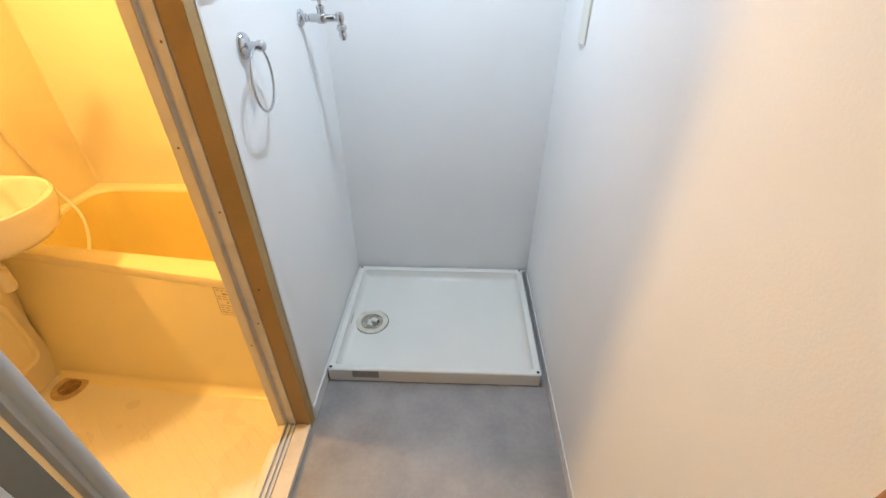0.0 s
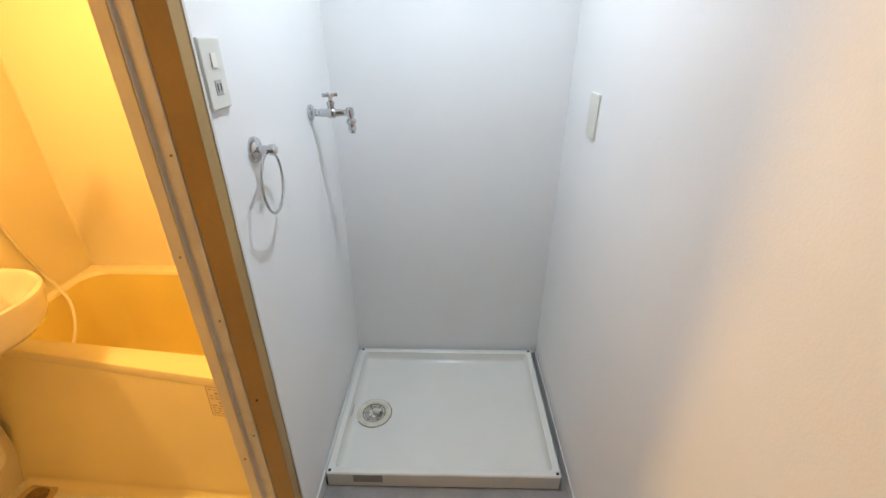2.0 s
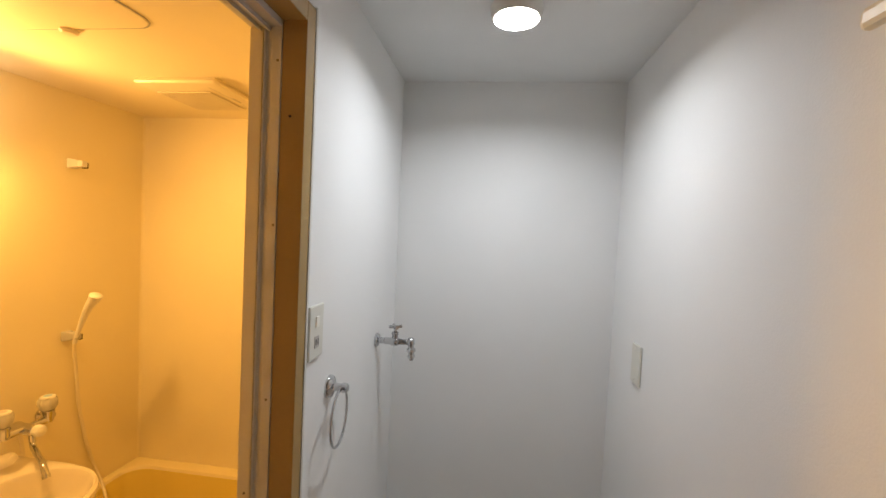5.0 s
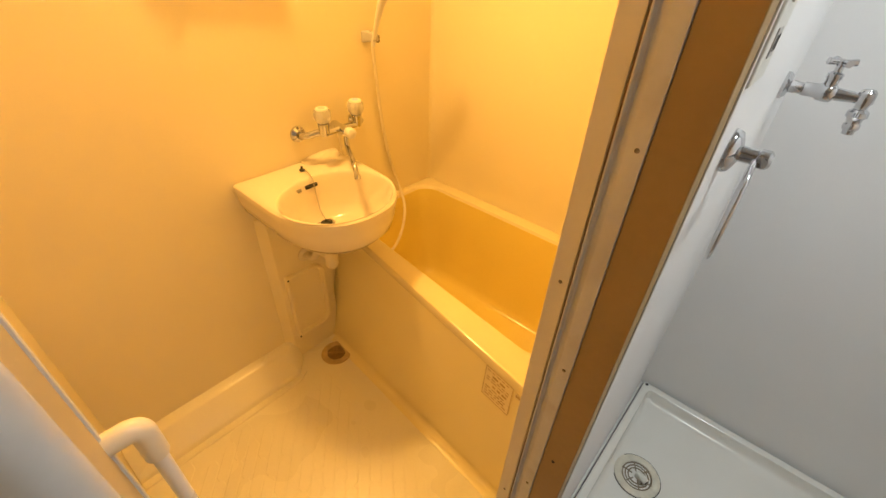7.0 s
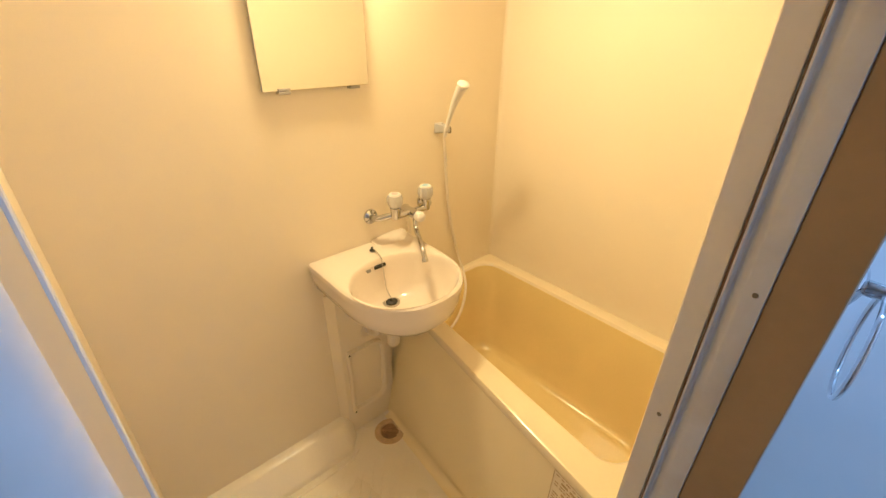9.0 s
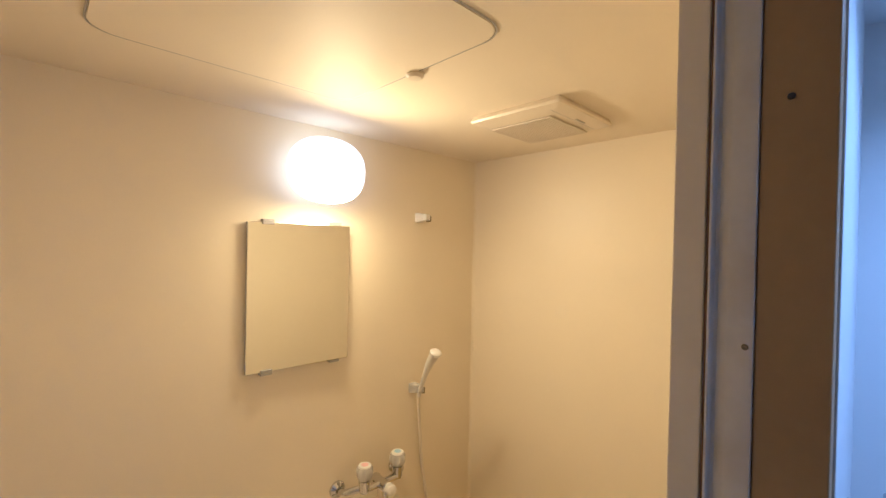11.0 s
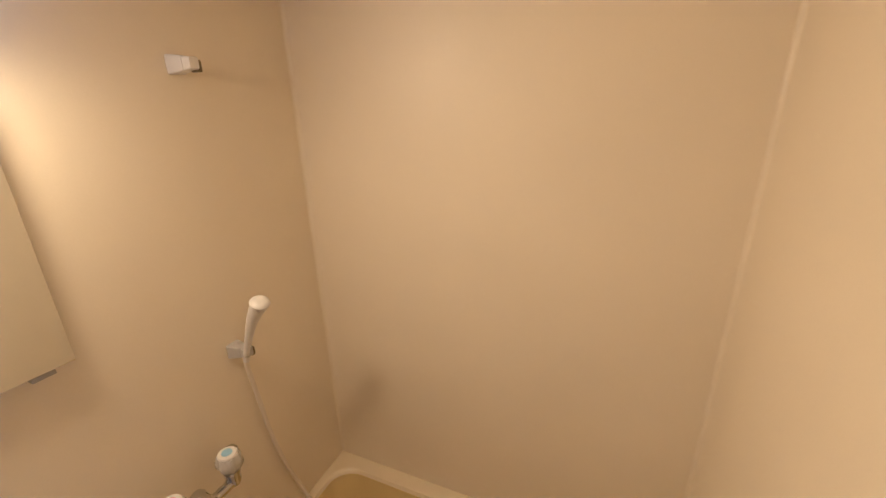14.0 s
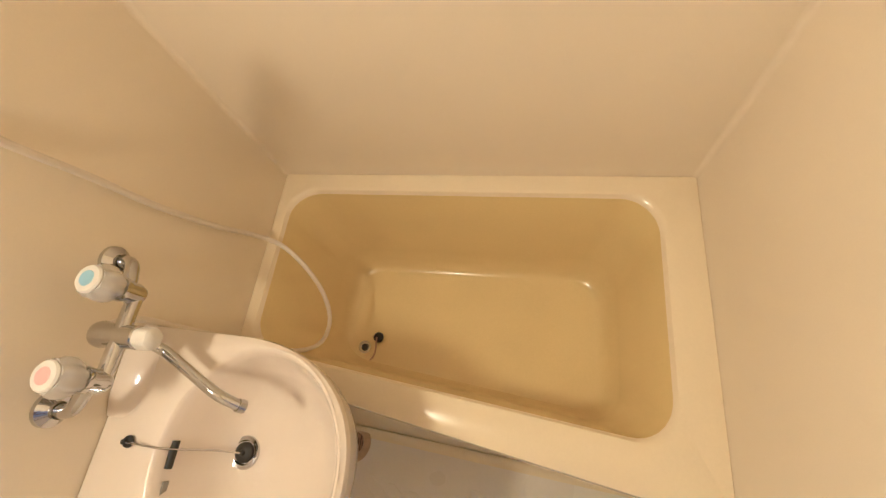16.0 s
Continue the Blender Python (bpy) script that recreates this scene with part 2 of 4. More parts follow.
def loft(loops, cap_first=False, cap_last=False, bm=None):
    own = bmesh.new()
    vs = [[own.verts.new(p) for p in lp] for lp in loops]
    for a, b in zip(vs, vs[1:]):
        for k in range(len(a)):
            own.faces.new((a[k], a[(k + 1) % len(a)], b[(k + 1) % len(a)], b[k]))
    if cap_first:
        own.faces.new(vs[0])
    if cap_last:
        own.faces.new(vs[-1])
    return join(bm, own, True)


def prism(outline, z0, z1, bm=None):
    return loft([[(x, y, z0) for x, y in outline], [(x, y, z1) for x, y in outline]], True, True, bm)


def round_rect(x0, x1, y0, y1, radii, per=7, mid=8):
    """Points round a rectangle, the radii in the order x1y1, x0y1, x0y0, x1y0; the same count for any radii."""
    out = []
    corners = ((x1, y1, 1, 1), (x0, y1, -1, 1), (x0, y0, -1, -1), (x1, y0, 1, -1))
    for i, ((cx, cy, sx, sy), r) in enumerate(zip(corners, radii)):
        ox, oy = cx - sx * r, cy - sy * r
        start = i * math.pi / 2
        for k in range(per + 1):
            a = start + math.pi / 2 * k / per
            out.append((ox + math.cos(a) * r, oy + math.sin(a) * r))
        nx, ny, tx, ty = corners[(i + 1) % 4]
        rn = radii[(i + 1) % 4]
        a = start + math.pi / 2
        p, q = Vector((ox + math.cos(a) * r, oy + math.sin(a) * r)), Vector((nx - tx * rn + math.cos(a) * rn, ny - ty * rn + math.sin(a) * rn))
        for k in range(1, mid):
            out.append(tuple(p.lerp(q, k / mid)))
    return out


# ---- setting: alcove and hall ----
T = 0.08
structure("floor", box(0.0, HALL_R, HALL_END, 0.0, -0.12, 0.0), VINYL, "mottled grey vinyl floor of the washing alcove", "floor")
structure("wall_back", box(-0.055, HALL_R + T, 0.0, T, -0.12, HALL_TOP + T), WALLPAPER, "plain white textured wallpaper wall", "wall")
structure("wall_right", box(HALL_R, HALL_R + T, HALL_END, 0.0, -0.12, HALL_TOP + T), WALLPAPER, "plain white textured wallpaper wall", "wall")
structure("wall_left", box(-0.055, 0.0, -0.812, 0.0, -0.12, HALL_TOP + T), WALLPAPER, "white wallpaper wall beside the bath doorway", "wall")
structure("wall_left_near", box(-0.055, 0.0, HALL_END, JAMB_NEAR - 0.045, -0.12, HALL_TOP + T), WALLPAPER, "white hall wall before the bath doorway", "wall")
structure("wall_over_door", box(-0.055, 0.0, JAMB_NEAR - 0.045, -0.812, HEAD + 0.055, HALL_TOP + T), WALLPAPER, "white wall over the bath doorway", "wall")
structure("wall_end", box(-0.2, HALL_R + T, HALL_END - T, HALL_END, -0.12, HALL_TOP + T), WALLPAPER, "plain white hall wall", "wall")
structure("ceiling", box(-0.06, HALL_R + T, HALL_END - T, T, HALL_TOP, HALL_TOP + 0.05), CEILING, "white papered ceiling", "ceiling")
structure("baseboard_right", box(HALL_R - 0.005, HALL_R - 0.0005, HALL_END, -0.012, 0.0, 0.05, 0.001), BASE_WHITE, "low white vinyl skirting", "skirting")
structure("baseboard_left", box(0.0005, 0.009, -0.808, -0.012, 0.0, 0.055, 0.002), BASE_WHITE, "low white vinyl skirting", "skirting")
structure("baseboard_near", box(0.0005, 0.009, HALL_END, JAMB_NEAR - 0.05, 0.0, 0.055, 0.002), BASE_WHITE, "low white vinyl skirting", "skirting")
structure("baseboard_back", box(0.01, HALL_R - 0.01, -0.009, -0.0005, 0.0, 0.05, 0.002), BASE_WHITE, "low white vinyl skirting", "skirting")

# ---- setting: bath room ----
structure("bath_wall_basin", box(BX0 - T, BX0, BY0 - T, BY1 + T, BATH_Z - 0.05, BATH_TOP + 0.06), FRP, "ivory plastic bath wall panel behind the basin", "wall")
structure("bath_wall_tub", box(BX0, BX1 + 0.06, BY1, BY1 + T, BATH_Z - 0.05, BATH_TOP + 0.06), FRP, "ivory plastic bath wall panel over the tub", "wall")
structure("bath_wall_door", box(BX1, -0.0555, JAMB_FAR + 0.003, BY1, BATH_Z - 0.05, BATH_TOP + 0.06), FRP, "ivory plastic bath wall panel beside the doorway", "wall")
structure("bath_wall_near", box(BX0, -0.0555, BY0 - T, BY0, BATH_Z - 0.05, BATH_TOP + 0.06), FRP, "ivory plastic bath wall panel", "wall")
structure("bath_wall_over_door", box(BX1, -0.0555, BY0, JAMB_FAR + 0.003, HEAD + 0.03, BATH_TOP + 0.06), FRP, "ivory plastic panel over the bath doorway", "wall")
structure("bath_ceiling", box(BX0, BX1, BY0, BY1, BATH_TOP, BATH_TOP + 0.05), FRP_CEIL, "glossy ivory plastic bath ceiling", "ceiling")
for nm, cx, sx in (("trim_corner_far", BX0, 1), ("trim_corner_door", BX1, -1)):
    r = 0.012
    arc = [(cx + sx * (r - r * math.cos(a)), BY1 - (r - r * math.sin(a))) for a in [math.pi / 2 * k / 8 for k in range(9)]]
    structure(nm, prism([(cx + sx * 0.0003, BY1 - 0.0003)] + arc, RIM + 0.001, BATH_TOP - 0.001), FRP, "rounded ivory corner of the bath wall", "wall corner")

# bath floor with its upstand
fl = box(BX0, -0.1, BY0, BY1, BATH_Z - 0.06, BATH_Z)
floor_bath = structure("floor_bath", fl, FLOOR_BATH, "ivory plastic shower floor with raised grip pattern", "floor")
up = loft([[(BX0 + 0.0005, y, BATH_Z), (-1.062 + s, y, BATH_Z), (-1.066 + s, y, BATH_Z + 0.014), (-1.072 + s, y, BATH_Z + 0.020), (-1.132 + s * 0.5, y, -0.006), (-1.140 + s * 0.4, y, 0.0), (BX0 + 0.0005, y, 0.003)]
           for y, s in ((BY0 + 0.001, 0.0), (-0.832, 0.0), (-0.822, -0.003), (-0.795, -0.034), (-0.77, -0.064))], True, True)
part("upstand", up, FLOOR_BATH, floor_bath, "sloped ivory upstand along the wall")
lip = rounded([(-1.036, BY0 + 0.002, BATH_Z + 0.0005), (-1.036, -0.842, BATH_Z + 0.0005), (-1.060, -0.800, BATH_Z + 0.0005)], 6, 0.03)
part("floor_lip", tube(lip, 0.005, 10), FLOOR_BATH, floor_bath, "low rounded lip of the shower floor")

# ---- bath doorway ----
door_frame = thing("door_frame", "brown cased aluminium frame round the bath doorway", "door frame", (-0.05, JAMB_FAR, 0))
door_frame["kind"] = "structure"
for far, y0, s in ((True, JAMB_FAR, 1), (False, JAMB_NEAR, -1)):
    ya, yb = sorted((y0, y0 + s * 0.036))
    # the near casing's darker colour stands in for the shade on it
    part("casing", box(-0.0465, 0.004, ya, yb, 0.0, HEAD + 0.05, 0.0015), BROWN if far else SHADED_BROWN, door_frame, "brown painted wooden casing" if far else "brown casing with its shade put into a dark olive colour")
    ya, yb = sorted((y0 + s * 0.0365, y0 + s * 0.0445))
    part("casing_edge", box(-0.0545, 0.006, ya, yb, 0.0, HEAD + 0.056, 0.001), TRIM, door_frame, "pale grey trim edge")
    # lip, shallow groove and flat screw strip, drawn on plan
    jamb_plan = [(-0.0826, 0.03), (-0.0826, -0.0035), (-0.0822, -0.0048), (-0.0808, -0.0052), (-0.0797, -0.0046), (-0.0790, -0.0030), (-0.0778, 0.0006),
                 (-0.0755, 0.0018), (-0.0715, 0.0006), (-0.0685, -0.0012), (-0.0655, -0.0022), (-0.0478, -0.0025), (-0.0470, -0.0018), (-0.0470, 0.03)]
    jamb = part("aluminium_jamb", prism([(x, y0 + s * d) for x, d in jamb_plan], SILL - 0.02, HEAD), ALU, door_frame, "stained aluminium jamb with a raised lip")
    # the grimy gap widens and narrows on its way up
    rng = random.Random(11 if far else 12)
    gap = []
    for k in range(61):
        z = SILL - 0.02 + (HEAD - SILL + 0.02) * k / 60
        w = 0.0008 + rng.random() * 0.0012
        gap.append([(-0.0828, y0 + s * 0.02, z), (-0.0828, y0 - s * 0.0006, z), (-0.0838 - w, y0 - s * 0.0004, z), (-0.0838 - w, y0 + s * 0.02, z)])
    part("seal_gap", loft(gap, True, True), GRIME, door_frame, "dark grimy sealing gap", 0)
    ya, yb = sorted((y0 - s * 0.002, y0 + s * 0.02))
    part("panel_edge", box(-0.1140, -0.0860, ya, yb, SILL - 0.02, HEAD, 0.0015), CREAM_PL, door_frame, "cream plastic panel edge")
    if far:
        for x, z in ((-0.057, 0.50), (-0.057, 0.852), (-0.056, 1.204), (-0.053, 1.558), (-0.054, 1.88), (-0.098, 1.004), (-0.099, 0.41)):
            sc = lathe([(0.0, 0.0008), (0.0009, 0.0008), (0.0017, 0.0014), (0.0025, 0.0010), (0.0028, 0.0)], (x, y0 - (0.0026 if x > -0.09 else 0.0021), z), (0, -1, 0), 14)
            part("screw", sc, DRAIN, jamb, "small rusty screw")
        for z in (1.773, 0.62):
            part("screw", lathe([(0.0, 0.002), (0.0025, 0.0018), (0.003, 0.0)], (-0.026, y0 - 0.0002, z), (0, -1, 0), 10), DARK, jamb, "small dark screw")
ya, yb = JAMB_NEAR + 0.0005, JAMB_FAR - 0.0005
part("head_casing", box(-0.0465, 0.004, ya, yb, HEAD + 0.012, HEAD + 0.05, 0.0015), BROWN, door_frame, "brown painted wooden head casing")
part("head_edge", box(-0.0545, 0.006, ya, yb, HEAD + 0.0505, HEAD + 0.0555, 0.001), TRIM, door_frame, "pale grey trim edge")
hd = box(-0.1145, -0.047, ya, yb, HEAD, HEAD + 0.03, 0.0015)
box(-0.094, -0.09, ya, yb, HEAD - 0.008, HEAD, bm=hd)
box(-0.075, -0.071, ya, yb, HEAD - 0.008, HEAD, bm=hd)
part("head_track", hd, ALU, door_frame, "aluminium head track")
part("sill", box(-0.0465, 0.004, ya, yb, 0.0005, SILL - 0.006, 0.003), SILL_MAT, door_frame, "worn cream sill board")
tr = box(-0.0820, -0.0470, ya, yb, BATH_Z + 0.002, SILL - 0.012, 0.001)
for x, w in ((-0.0800, 0.0018), (-0.0665, 0.0045), (-0.0515, 0.0040)):
    box(x - w, x + w, ya, yb, SILL - 0.0125, SILL - 0.004, 0.0008, bm=tr, seg=1)
part("sill_track", tr, STILE, door_frame, "pale aluminium sill track with grooves")
part("threshold", loft([[(-0.0825, y, BATH_Z + 0.002), (-0.0825, y, SILL - 0.012), (-0.090, y, SILL - 0.013), (-0.108, y, SILL - 0.020), (-0.1145, y, SILL - 0.028), (-0.1165, y, BATH_Z + 0.002)] for y in (ya, yb)], True, True),
     FLOOR_BATH, door_frame, "ivory plastic threshold")
part("threshold_base", box(-0.0465, -0.0005, JAMB_NEAR - 0.04, JAMB_FAR + 0.03, -0.12, -0.0005), SILL_MAT, door_frame)

# folding door, folded open against the near jamb
door = thing("folding_door", "cream folding bath door with pale aluminium stiles, folded open", "door", (-0.1, -1.4, SILL))


def leaf(name, a, b, thick):
    """A framed leaf standing from a to b on plan."""
    a, b = Vector((*a, 0)), Vector((*b, 0))
    along = (b - a).normalized()
    across = Vector((-along.y, along.x, 0))

    def slab(u0, u1, w, z0, z1, bev, bm=None):
        own = box(u0, u1, -w / 2, w / 2, z0, z1, bev)
        for v in own.verts:
            v.co = a + along * v.co.x + across * v.co.y + Vector((0, 0, v.co.z))
        return join(bm, own)

    n = (b - a).length
    z0, z1 = SILL + 0.005, HEAD - 0.012
    lf = part(name, slab(0.028, n - 0.022, thick * 0.55, z0 + 0.04, z1 - 0.04, 0.001), PANEL, door, "cream textured door panel")
    part("stile", slab(0, 0.03, thick, z0, z1, 0.006), STILE, lf, "pale aluminium stile")
    edge = slab(n - 0.022, n, thick, z0, z1, 0.003)
    part("stile", edge, STILE, lf, "pale aluminium stile")
    part("rail", slab(0.03, n - 0.022, thick * 0.9, z0, z0 + 0.05, 0.003), CREAM_PL, lf)
    part("rail", slab(0.03, n - 0.022, thick * 0.9, z1 - 0.05, z1, 0.003), CREAM_PL, lf)
    part("seal", slab(n + 0.0003, n + 0.003, thick * 0.4, z0, z1, 0), RUBBER, lf, "thin dark rubber seal")
    return lf


leaf_b = leaf("door_leaf", (-0.114, -1.3355), (-0.368, -1.3465), 0.014)
leaf_a = leaf("door_leaf", (-0.100, -1.4045), (-0.368, -1.3685), 0.014)
# black box put where the gap between the folded leaves is dark
part("hinge_gap", box(-0.378, -0.3725, -1.3645, -1.3505, SILL + 0.006, HEAD - 0.014), RUBBER, door, "black strip drawn for the dark gap at the fold")
pole = lathe([(0.0, 0.0), (0.0135, 0.0), (0.0135, HEAD - SILL - 0.02), (0.0, HEAD - SILL - 0.02)], (-0.104, -1.3308, SILL + 0.005), n=28)
part("stile_back", box(-0.126, -0.1035, -1.3525, -1.3335, SILL + 0.006, HEAD - 0.014, 0.002), STILE, door, "flat pale aluminium stile back")
part("round_stile", pole, STILE, door, "rounded pale aluminium closing stile")
hx, hy, hw = -0.350, -1.308, -1.3425
grip = tube(rounded([(hx, hw, 0.925), (hx, hy, 0.925), (hx, hy, 0.868)], 8, 0.03), 0.0135, 18)
tube(rounded([(hx, hy, 0.578), (hx, hy, 0.52), (hx, hw, 0.52)], 8, 0.03), 0.0135, 18, grip)
h = part("handle", tube([(hx, hy, 0.87), (hx, hy, 0.575)], 0.0092, 18), WHITE_PL, door, "white pipe handle")
part("elbow", grip, CREAM_PL, h, "cream plastic pipe elbows")
for z in (0.866, 0.580):
    ring_at = [(hx + math.cos(a) * 0.0098, hy + math.sin(a) * 0.0098, z) for a in [2 * math.pi * i / 20 for i in range(20)]]
    part("joint_ring", tube(ring_at, 0.0012, 6, closed=True), GRIME, h, "dark joint ring")

# ---- washing machine pan ----
PX0, PX1, PY0, PY1, PZ = 0.012, 0.812, -0.650, -0.010, 0.065
pan = thing("washing_machine_pan", "white plastic washing machine pan on the alcove floor", "machine pan", (0.41, -0.33, 0))


def prect(inset, r, z):
    return [(x, y, z) for x, y in round_rect(PX0 + inset, PX1 - inset, PY0 + inset, PY1 - inset, (r,) * 4, 5, 6)]


tray = loft([prect(0.004, 0.008, 0.0), prect(0.0, 0.008, 0.003), prect(0.0, 0.01, PZ - 0.004), prect(0.004, 0.01, PZ), prect(0.020, 0.014, PZ),
             prect(0.025, 0.016, PZ - 0.003), prect(0.030, 0.02, 0.030), prect(0.040, 0.025, 0.021), prect(0.060, 0.03, 0.018)], True, True)
pan_body = part("tray", tray, PAN, pan)
for x, y in ((PX0 + 0.012, PY0 + 0.012), (PX1 - 0.012, PY0 + 0.012), (PX0 + 0.012, PY1 - 0.012), (PX1 - 0.012, PY1 - 0.012)):
    part("corner_screw", lathe([(0.0055, 0.0002), (0.005, 0.002), (0.003, 0.0022), (0.0025, 0.0008), (0.0, 0.0008)], (x, y, PZ), n=14), DARK, pan, "dark corner screw")
part("front_label", box(0.105, 0.205, PY0 - 0.0012, PY0 - 0.0002, 0.024, 0.060), LABEL_GREY, pan, "plain grey rating label")
part("side_label", box(PX0 + 0.0275, PX0 + 0.0295, -0.385, -0.325, 0.028, 0.040), LABEL_GREY, pan, "small grey printed label")
dx, dy = 0.126, -0.352
dr = part("drain_ring", lathe([(0.0695, 0.018), (0.0695, 0.021), (0.066, 0.023), (0.050, 0.0225), (0.047, 0.021), (0.047, 0.012), (0.0, 0.012)], (dx, dy, 0), n=40), LABEL_BEIGE, pan, "ivory round drain cover")
part("ring_groove", lathe([(0.0700, 0.0186), (0.0725, 0.0186)], (dx, dy, 0), n=40), RUBBER, dr, "dark groove round the cover")
for r in (0.044, 0.035, 0.026):
    ring = [(dx + math.cos(a) * r, dy + math.sin(a) * r, 0.0185) for a in [2 * math.pi * i / 30 for i in range(30)]]
    part("grate_ring", tube(ring, 0.0022, 6, closed=True), DRAIN, dr)
for i in range(6):
    a = math.pi * i / 3
    part("grate_spoke", tube([(dx + math.cos(a) * 0.015, dy + math.sin(a) * 0.015, 0.0182), (dx + math.cos(a) * 0.047, dy + math.sin(a) * 0.047, 0.0182)], 0.0022, 6), DRAIN, dr)
part("drain_well", lathe([(0.0465, 0.0125), (0.0, 0.0126)], (dx, dy, 0.0004), n=30), DARK, dr, "dark drain well")
part("hose_elbow", tube(rounded([(dx + 0.004, dy, 0.013), (dx + 0.004, dy, 0.034), (dx + 0.03, dy - 0.014, 0.036)], 5, 0.015), 0.0105, 14), IVORY_PLATE, dr, "ivory hose elbow")
part("hose_mouth", tube([(dx + 0.0303, dy - 0.0141, 0.036), (dx + 0.0308, dy - 0.0143, 0.036)], 0.0082, 14), DARK, dr, "dark hose mouth")
tagged(new("sealant_strip", finish("sealant_strip", box(0.0005, 0.0115, PY0 + 0.002, PY1, 0.0, 0.030, 0.001), RUBBER)), "black rubber strip between pan and wall", "strip", kind="structure")

# ---- washing machine tap ----
tap = thing("washing_machine_tap", "chrome washing machine tap on the white wall", "tap", (0, -0.254, 1.175))
ty, tz = -0.254, 1.180
part("flange", lathe([(0.024, 0.0), (0.024, 0.005), (0.019, 0.010), (0.011, 0.012), (0.011, 0.02)], (0, ty, tz), (1, 0, 0), 24), CHROME, tap)
bd = lathe([(0.010, 0.01), (0.010, 0.03), (0.012, 0.032), (0.012, 0.052), (0.015, 0.056), (0.016, 0.066), (0.015, 0.076), (0.011, 0.08), (0.009, 0.105)], (0, ty, tz), (1, 0, 0), 20)
lathe([(0.010, 0.0), (0.0105, 0.022), (0.012, 0.024), (0.012, 0.032), (0.006, 0.035), (0.0055, 0.045)], (0.066, ty, tz), (0, 0, 1), 18, bd)
part("valve_body", bd, CHROME, tap)
hb = lathe([(0.0, 0.012), (0.006, 0.011), (0.008, 0.004), (0.006, 0.0)], (0.066, ty, tz + 0.044), (0, 0, 1), 16)
for i in range(4):
    a = math.pi / 2 * i + 0.5
    tube([(0.066, ty, tz + 0.05), (0.066 + math.cos(a) * 0.022, ty + math.sin(a) * 0.022, tz + 0.051)], [0.004, 0.006], 10, hb)
part("cross_handle", hb, CHROME, tap)
sp = tube([(0.095, ty, tz), (0.1215, ty, tz - 0.001)], 0.0085, 16)
part("outlet", sp, CHROME, tap)
part("coupling", lathe([(0.0, 0.017), (0.008, 0.016), (0.0125, 0.011), (0.0125, -0.006), (0.0095, -0.010), (0.0095, -0.016), (0.0150, -0.021), (0.0160, -0.029), (0.0120, -0.033),
                        (0.0105, -0.040), (0.0125, -0.043), (0.0125, -0.050), (0.0090, -0.054), (0.0085, -0.060), (0.0, -0.060)], (0.1215, ty, tz), (-0.06, 0, 1), 24), CHROME, tap, "chrome hose coupling")
for sgn in (-1, 1):
    part("coupling_lug", tube([(0.1215, ty + sgn * 0.012, tz - 0.024), (0.1215, ty + sgn * 0.021, tz - 0.030)], [0.005, 0.0035], 10), CHROME, tap)

# ---- towel ring ----
ring = thing("towel_ring", "chrome towel ring on the white wall by the doorway", "towel ring", (0, -0.657, 1.17))
ry, rz = -0.663, 1.168
part("wall_rose", lathe([(0.028, 0.0), (0.028, 0.004), (0.025, 0.010), (0.016, 0.014), (0.010, 0.016), (0.009, 0.034), (0.012, 0.036), (0.012, 0.046), (0.008, 0.05), (0.0, 0.05)], (0, ry, rz), (1, 0, 0), 26), CHROME, ring)
part("hinge", tube([(0.041, ry - 0.014, rz - 0.001), (0.041, ry + 0.014, rz - 0.001)], 0.0065, 14), CHROME, ring)
rc = Vector((0.034, ry - 0.012, rz - 0.069))
tilt = Matrix.Rotation(radians(4), 3, "Z")
loop = [rc + tilt @ Vector((0, math.sin(a) * 0.066, math.cos(a) * 0.068)) for a in [2 * math.pi * i / 48 for i in range(48)]]
part("ring", tube(loop, 0.0034, 12, closed=True), CHROME, ring)

# ---- outlet and blank plate ----
outlet = thing("wall_outlet", "ivory wall plate with a switch and a socket", "outlet", (0, -0.763, 1.327))
oy0, oy1, oz0, oz1 = -0.799, -0.728, 1.268, 1.387
part("plate", box(0.0003, 0.008, oy0, oy1, oz0, oz1, 0.003), IVORY_PLATE, outlet)
part("rocker", box(0.0075, 0.0105, -0.772, -0.755, 1.338, 1.362, 0.001), WHITE_PL, outlet, "white rocker switch")
part("socket", box(0.0075, 0.0092, -0.775, -0.752, 1.292, 1.318, 0.001), GREY_PL, outlet, "grey two-slot socket")
for y in (-0.769, -0.758):
    part("slot", box(0.0088, 0.0097, y - 0.0014, y + 0.0014, 1.298, 1.312), DARK, outlet, "dark socket slot")
blank = thing("blank_plate", "plain ivory cover plate on the white wall", "wall plate", (HALL_R, -0.308, 1.183))
part("plate", box(HALL_R - 0.008, HALL_R - 0.0003, -0.335, -0.263, 1.122, 1.244, 0.003), IVORY_PLATE, blank)
for z in (1.135, 1.231):
    part("screw_cap", lathe([(0.003, 0.0), (0.0028, 0.0008), (0.0, 0.001)], (HALL_R - 0.008, -0.294, z), (-1, 0, 0), 10), WHITE_PL, blank)

# ---- hall fittings ----
LX, LY = 0.41, -0.53
lamp = thing("hall_ceiling_light", "small round white ceiling light with a deep trim ring, lit", "ceiling light", (LX, LY, HALL_TOP))
part("trim_ring", lathe([(0.068, 0.0), (0.068, 0.004), (0.062, 0.029), (0.058, 0.030), (0.053, 0.0045)], (LX, LY, HALL_TOP), (0, 0, -1), 36), WHITE_PL, lamp, "white trim ring")
part("diffuser", lathe([(0.0508, 0.0), (0.0508, 0.004), (0.0, 0.004)], (LX, LY, HALL_TOP - 0.0005), (0, 0, -1), 36), HALL_GLOW, lamp, "glowing diffuser deep in the ring")
